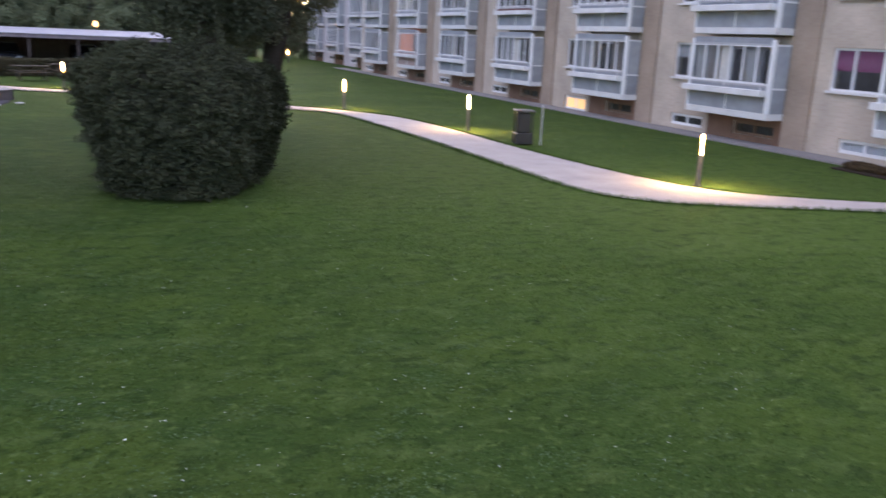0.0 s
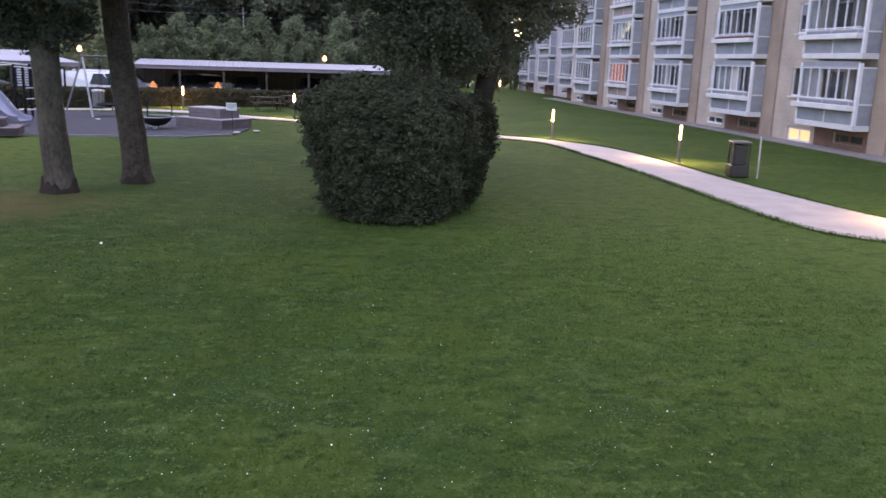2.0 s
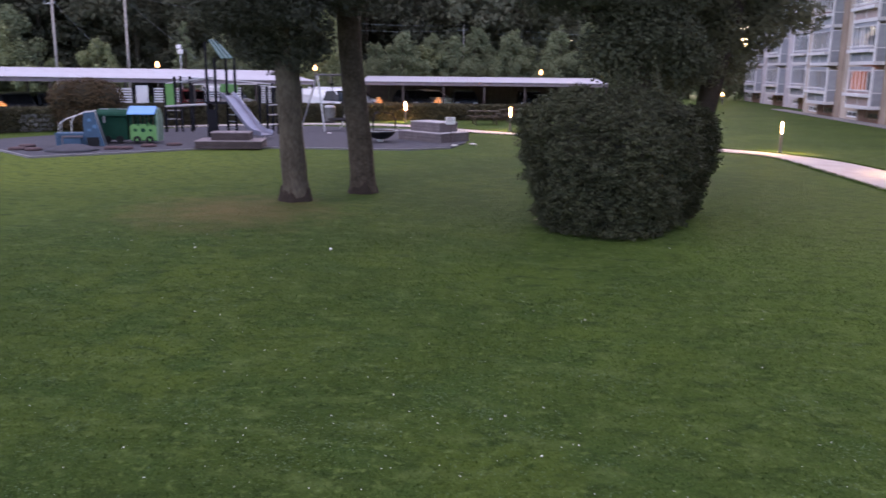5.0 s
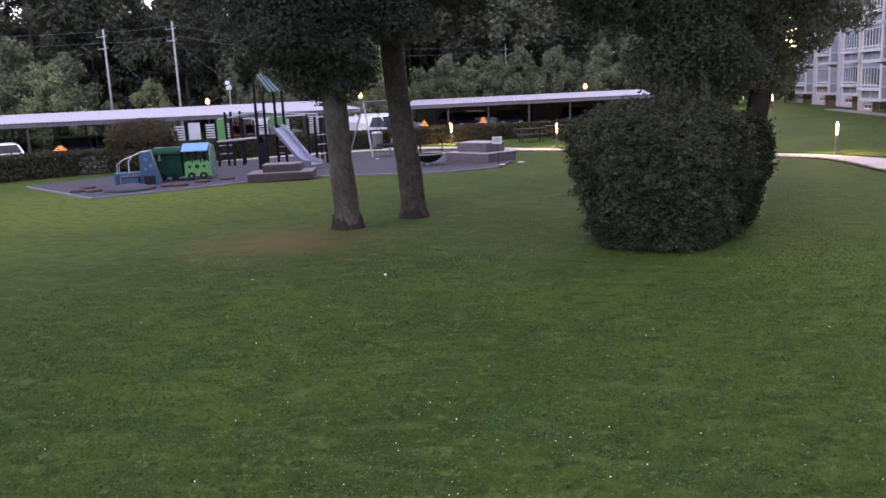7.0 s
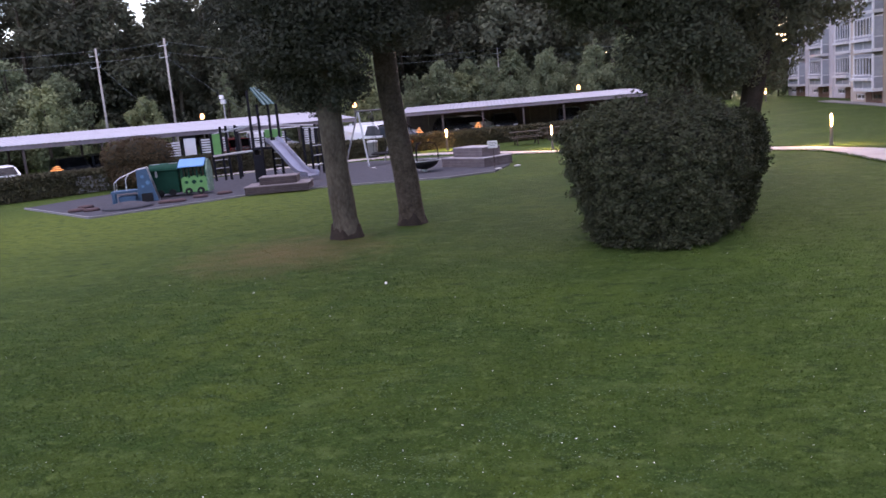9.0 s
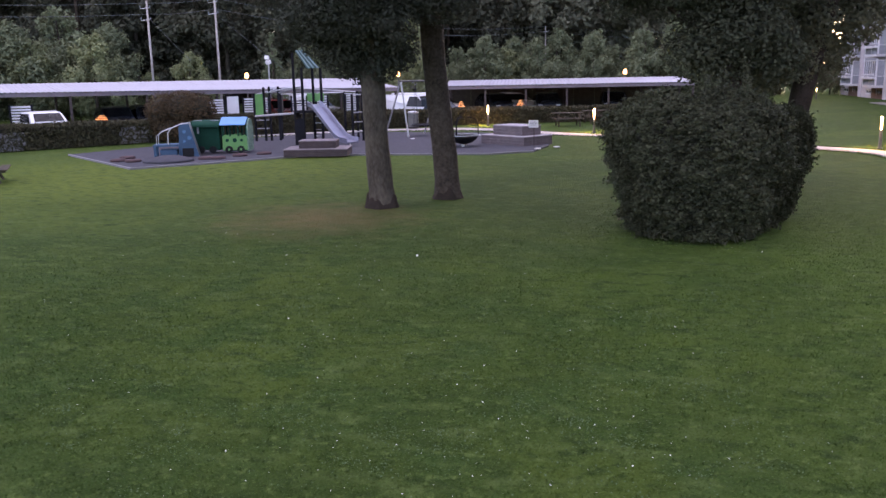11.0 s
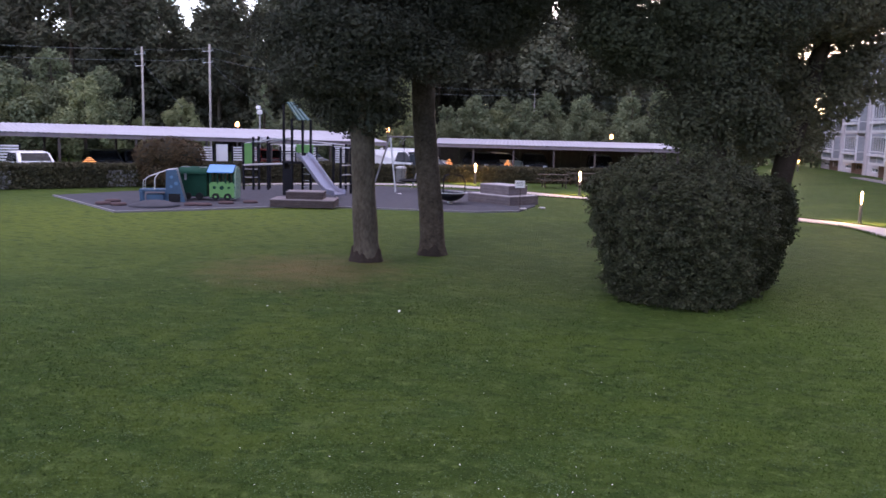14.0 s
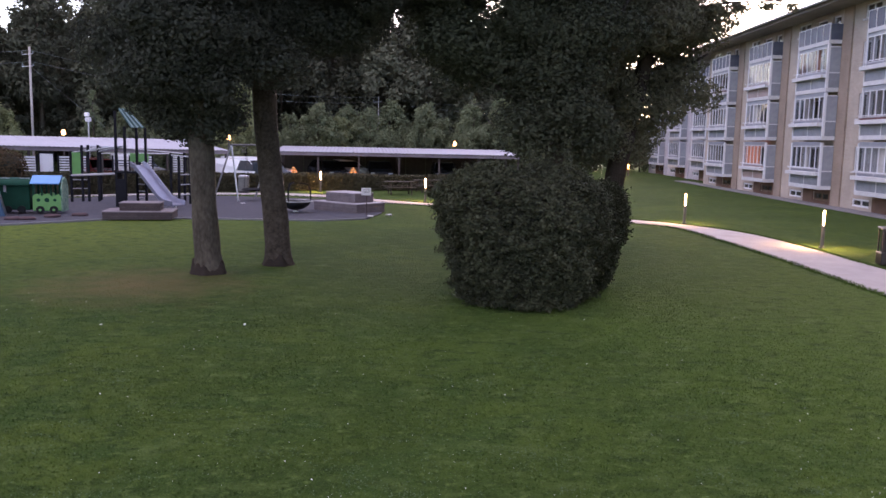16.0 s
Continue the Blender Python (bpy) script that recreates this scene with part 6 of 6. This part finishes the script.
picnic_table((-19.9, 22.75), 125, "olive brown wooden picnic table with bench seats on the lawn")
picnic_table((-3.1, 49.0), 12, "dark wooden picnic table on the grass before the hedge")
picnic_table((-1.5, 51.6), 20, "dark picnic table with a pale top beside the hedge")


for name, label, cat, pts, mat, r in (
        ("stone", "pale stone lying at the lawn edge", "stone", ((-3.3, 34.1), (-2.6, 34.9)), "stone", 0.12),
        ("paper_scrap", "white scrap of paper on the play surface", "litter", ((-9.88, 39.44),), "paper", 0.09)):
    for x, y in pts:
        bm = bmesh.new()
        bmesh.ops.create_icosphere(bm, subdivisions=2, radius=r, matrix=Matrix.Diagonal((1.3, 1, 0.35 if name == "stone" else 0.1, 1)))
        for v in bm.verts:
            v.co *= 1 + 0.25 * noise.noise(v.co * 9)
        solid(name, bm, M[mat], label, cat, Matrix.Translation((x, y, 0.04)))

# ---- woods behind the parking ----
def wood_kind(name, label, height, wide, count, size, mat, seed, group, base=0.18, category="tree", cone=False):
    t = thing(name, label, category, group=group)
    r = np.random.default_rng(seed)
    bm = bmesh.new()
    loft(bm, [(0, 0, -0.2), (0.05, 0, height * 0.3), (-0.05, 0.1, height * 0.6), (0, 0, height * 0.9)], [0.03 * height ** 0.8, 0.022 * height ** 0.8, 0.014 * height ** 0.8, 0.02], 8)
    part("trunk", bm, M["bark"], t, smooth=True)
    lump = []
    for i in range(64):
        h = base + (1 - base) * r.uniform(0, 1) ** (1.2 if cone else 0.8)
        f = (1.05 - h) if cone else math.sin(min(1, (h - base) / 0.45 + 0.25) * math.pi / 2) * (1 - max(0, h - 0.55) / 0.55)
        a = r.uniform(0, 2 * math.pi)
        q = wide * f * r.uniform(0.35, 0.95)
        s = wide * r.uniform(0.13, 0.30) * (0.35 + 0.65 * f)
        lump.append((q * math.cos(a), q * math.sin(a), h * height * 0.95, s, s, s * r.uniform(0.7, 1.5)))
    pts, out = cloud(count, lump, 0.8)
    pts += r.normal(0, 0.05 * wide, pts.shape) * (r.random((len(pts), 1)) < 0.3)
    part("crown", leaves("crown", pts, size * 1.15, mat, 0.1, 1.8, far=True, out=out), None, t)
    return t


luck = random.Random(17)
tall = [wood_kind("tree", "tall dark deciduous tree in the wood behind the parking", 15.5, 4.2, 9500, 0.19, M["leaf_wood"], 40 + i, "wood trees", 0.12) for i in range(4)]
low = [wood_kind("shrub", "greyish green shrub behind the carport roof", 5.2, 2.0, 9000, 0.082, M["leaf_shrub"], 60 + i, "shrubs", 0.02, "shrub") for i in range(3)]
pale = [wood_kind("shrub", "pale green bushy shrub behind the carport roof", 5.0, 1.9, 9000, 0.08, M["leaf_pale"], 70 + i, "shrubs", 0.02, "shrub") for i in range(2)]

fir = [wood_kind("conifer", "slim grey-green conifer behind the carport roof", 6.0, 1.6, 7500, 0.085, M["leaf_shrub"], 80 + i, "conifers", 0.05, "conifer", True) for i in range(2)]


def scatter(kinds, spots):
    for i, (az, dist, s) in enumerate(spots):
        m = Matrix.Translation((*polar(az, dist), 0)) @ Matrix.Rotation(luck.uniform(0, 6.28), 4, "Z")
        k = kinds[i % len(kinds)]
        if i < len(kinds):
            k.matrix_world = m
            k.scale = (s, s, s)
        else:
            c = copy_thing(k, m)
            c.scale = (s, s, s * luck.uniform(0.92, 1.1))


spots = []
for row, dist in enumerate((77, 86, 97)):
    for i in range(21):
        if row == 2 and i % 2:
            continue
        az = 56 - i * 3.4 + luck.uniform(-0.9, 0.9) + row * 1.1
        s = luck.uniform(0.92, 1.16) * (1 + 0.1 * row)
        if az < -1.5:
            continue
        if 22.5 < az < 28.5:
            s *= 0.93
        spots.append((az, dist + luck.uniform(-2.5, 2.5), s))
spots += [(-2.4 - i * 1.4, 118 + luck.uniform(-3, 3), luck.uniform(1.15, 1.3) if i < 5 else 0.56) for i in range(9)]
spots += [(3.2, 83, 1.14), (2.4, 90, 1.2)]
scatter(tall, spots)
scatter(low, [(11 - i * 1.75 + luck.uniform(-0.4, 0.4), 69 + luck.uniform(-2, 2), luck.uniform(0.9, 1.35)) for i in range(11)] + [(33.2, 67, 1.35), (36.0, 69, 1.75), (38.6, 66, 1.5), (41.2, 67, 1.75), (44, 66, 1.6), (48, 66, 1.6), (21, 66, 1.1), (18.5, 67, 1.0), ] + [(-3.0 - i * 0.95, 103 + luck.uniform(-3, 3), luck.uniform(0.85, 1.25)) for i in range(14)])
scatter(fir, [(23.2, 63, 1.05), (8.3, 67, 0.9), (1.6, 69, 1.15), (-1.4, 68, 1.2)])
scatter(pale, [(28.4, 65, 1.0), (34.2, 65, 1.3), (30.9, 67, 0.75), (41.5, 65, 1.05), (14.3, 63, 1.35), (7.6, 68, 1.1), (37.6, 65, 1.2)])

a = np.radians(rng.uniform(-2, 58, 16000))
dd = rng.uniform(100, 112, 16000)
depth = np.stack([-np.sin(a) * dd, np.cos(a) * dd, rng.uniform(0, 1, 16000) ** 1.2 * (9.5 + 2.5 * np.sin(a * 31) + 2 * np.sin(a * 73))], -1)
wd = new("far_wood", leaves("far_wood", depth, 1.1, M["leaf_wood"], far=True))
tagged(wd, "dark dense depth of the wood behind the parking", "wood", kind="stuff")

# ---- grass blades and daisies ----
def grass():
    n = 470000
    turn = rng.uniform(-64, 55, n)
    az = np.radians(turn)
    d = 2.6 + 21 * rng.beta(1.45, 2.9, n)
    x, y = -np.sin(az) * d, np.cos(az) * d
    edge = 8.6 - 3.0 * rng.random(n) ** 2
    keep = (rng.random(n) < np.clip((60 - np.abs(turn + 4.5)) / 11, 0, 1)) & ~((x > edge) & (y > 10)) & (np.hypot(x - 1.6, y - 17.0) > 1.3) & (rng.random(n) < np.clip((24 - d) / 12, 0, 1))
    x, y, d = x[keep], y[keep], d[keep]
    m = len(x)
    hgt = rng.uniform(0.010, 0.032, m) * (1 + 0.6 * (rng.random(m) < 0.06))
    wid = rng.uniform(0.003, 0.006, m) * np.clip(d / 7, 1, 2.2)
    a = rng.uniform(0, 2 * math.pi, m)
    lean = rng.normal(0, 0.024, (m, 2))
    z = lawn_height(x, y) - 0.012
    p0 = np.stack([x - np.cos(a) * wid, y - np.sin(a) * wid, z], -1)
    p1 = np.stack([x + np.cos(a) * wid, y + np.sin(a) * wid, z], -1)
    p2 = np.stack([x + lean[:, 0], y + lean[:, 1], z + 0.012 + hgt], -1)
    v = np.stack([p0, p1, p2], 1).reshape(-1, 3)
    ob = new("grass", array_mesh("grass", v, np.arange(3 * m).reshape(-1, 3), M["blade"]))
    tagged(ob, "short mown grass blades of the lawn", "grass", kind="stuff")


grass()


def edge_tufts():
    v = []
    for line, side in ((smooth_line(FAR), 1), (smooth_line(NEAR), -1)):
        pts = [(p.x, p.y) for p in line]
        for (x0, y0), (x1, y1) in zip(pts, pts[1:]):
            if math.hypot(x0, y0) > 48:
                continue
            for i in range(int(math.hypot(x1 - x0, y1 - y0) * 170)):
                k = rng.random()
                x, y = x0 + (x1 - x0) * k + rng.normal(0, 0.055), y0 + (y1 - y0) * k + rng.normal(0, 0.055)
                a, w, h = rng.uniform(0, 6.283), rng.uniform(0.008, 0.016), rng.uniform(0.03, 0.085)
                v += [(x - w * math.cos(a), y - w * math.sin(a), -0.02), (x + w * math.cos(a), y + w * math.sin(a), -0.02), (x + rng.normal(0, 0.035), y + rng.normal(0, 0.035), h)]
    ob = new("grass_edge", array_mesh("grass_edge", np.array(v), np.arange(len(v)).reshape(-1, 3), M["blade"]))
    tagged(ob, "ragged longer grass along the path edges", "grass", kind="stuff")


edge_tufts()


def daisies():
    spots = [(-3.43, 13.84, 0.02), (-5.76, 13.57, 0.02), (-1.22, 7.45, 0.009), (0.19, 6.33, 0.008), (-4.21, 9.86, 0.01), (1.12, 11.39, 0.012), (2.97, 9.27, 0.01)]
    for i in range(170):
        az, d = math.radians(rng.uniform(-45, 38)), rng.uniform(5.2, 17)
        cx, cy = -math.sin(az) * d, math.cos(az) * d
        for j in range(rng.integers(2, 9)):
            spots.append((cx + rng.normal(0, 0.5), cy + rng.normal(0, 0.5), rng.uniform(0.003, 0.0062)))
    spots = [s for s in spots if math.hypot(s[0] - 1.6, s[1] - 17.3) > 2 and not (s[0] > 8.8 and s[1] > 11)]
    v, f = [], []
    for x, y, r in spots:
        t1, t2 = rng.normal(0, 0.35, 2)
        k = len(v)
        for i in range(7):
            a = i * 2 * math.pi / 7
            u, w = r * math.cos(a), r * math.sin(a)
            v.append((x + u, y + w, 0.02 + u * t1 + w * t2))
        f += [(k, k + i, k + i + 1) for i in range(1, 6)]
    ob = new("daisies", array_mesh("daisies", np.array(v), np.array(f), M["petal"]))
    tagged(ob, "small white daisies scattered over the lawn", "flowers", kind="stuff")


daisies()


def clover():
    """Pale clover leaves in loose clusters over the nearer lawn."""
    n, each = 330, 46
    az, d = np.radians(rng.uniform(-46, 40, n)), 4.6 + 11.5 * rng.beta(1.1, 1.9, n)
    wide = rng.uniform(0.08, 0.34, n)
    x = np.repeat(-np.sin(az) * d, each) + rng.normal(0, 1, n * each) * np.repeat(wide, each)
    y = np.repeat(np.cos(az) * d, each) + rng.normal(0, 0.7, n * each) * np.repeat(wide, each)
    ok = (np.hypot(x - 1.6, y - 17.3) > 2.2) & ~((x > 8.8) & (y > 11))
    x, y = x[ok], y[ok]
    p = np.stack([x, y, lawn_height(x, y) + rng.uniform(0.014, 0.034, len(x))], -1)
    ob = new("clover", leaves("clover", p, 0.013, M["clover"], long=1.2, out=np.tile([0.0, 0.0, 0.8], (len(x), 1))))
    tagged(ob, "pale green clover leaves scattered in clusters over the lawn", "clover", kind="stuff")


clover()
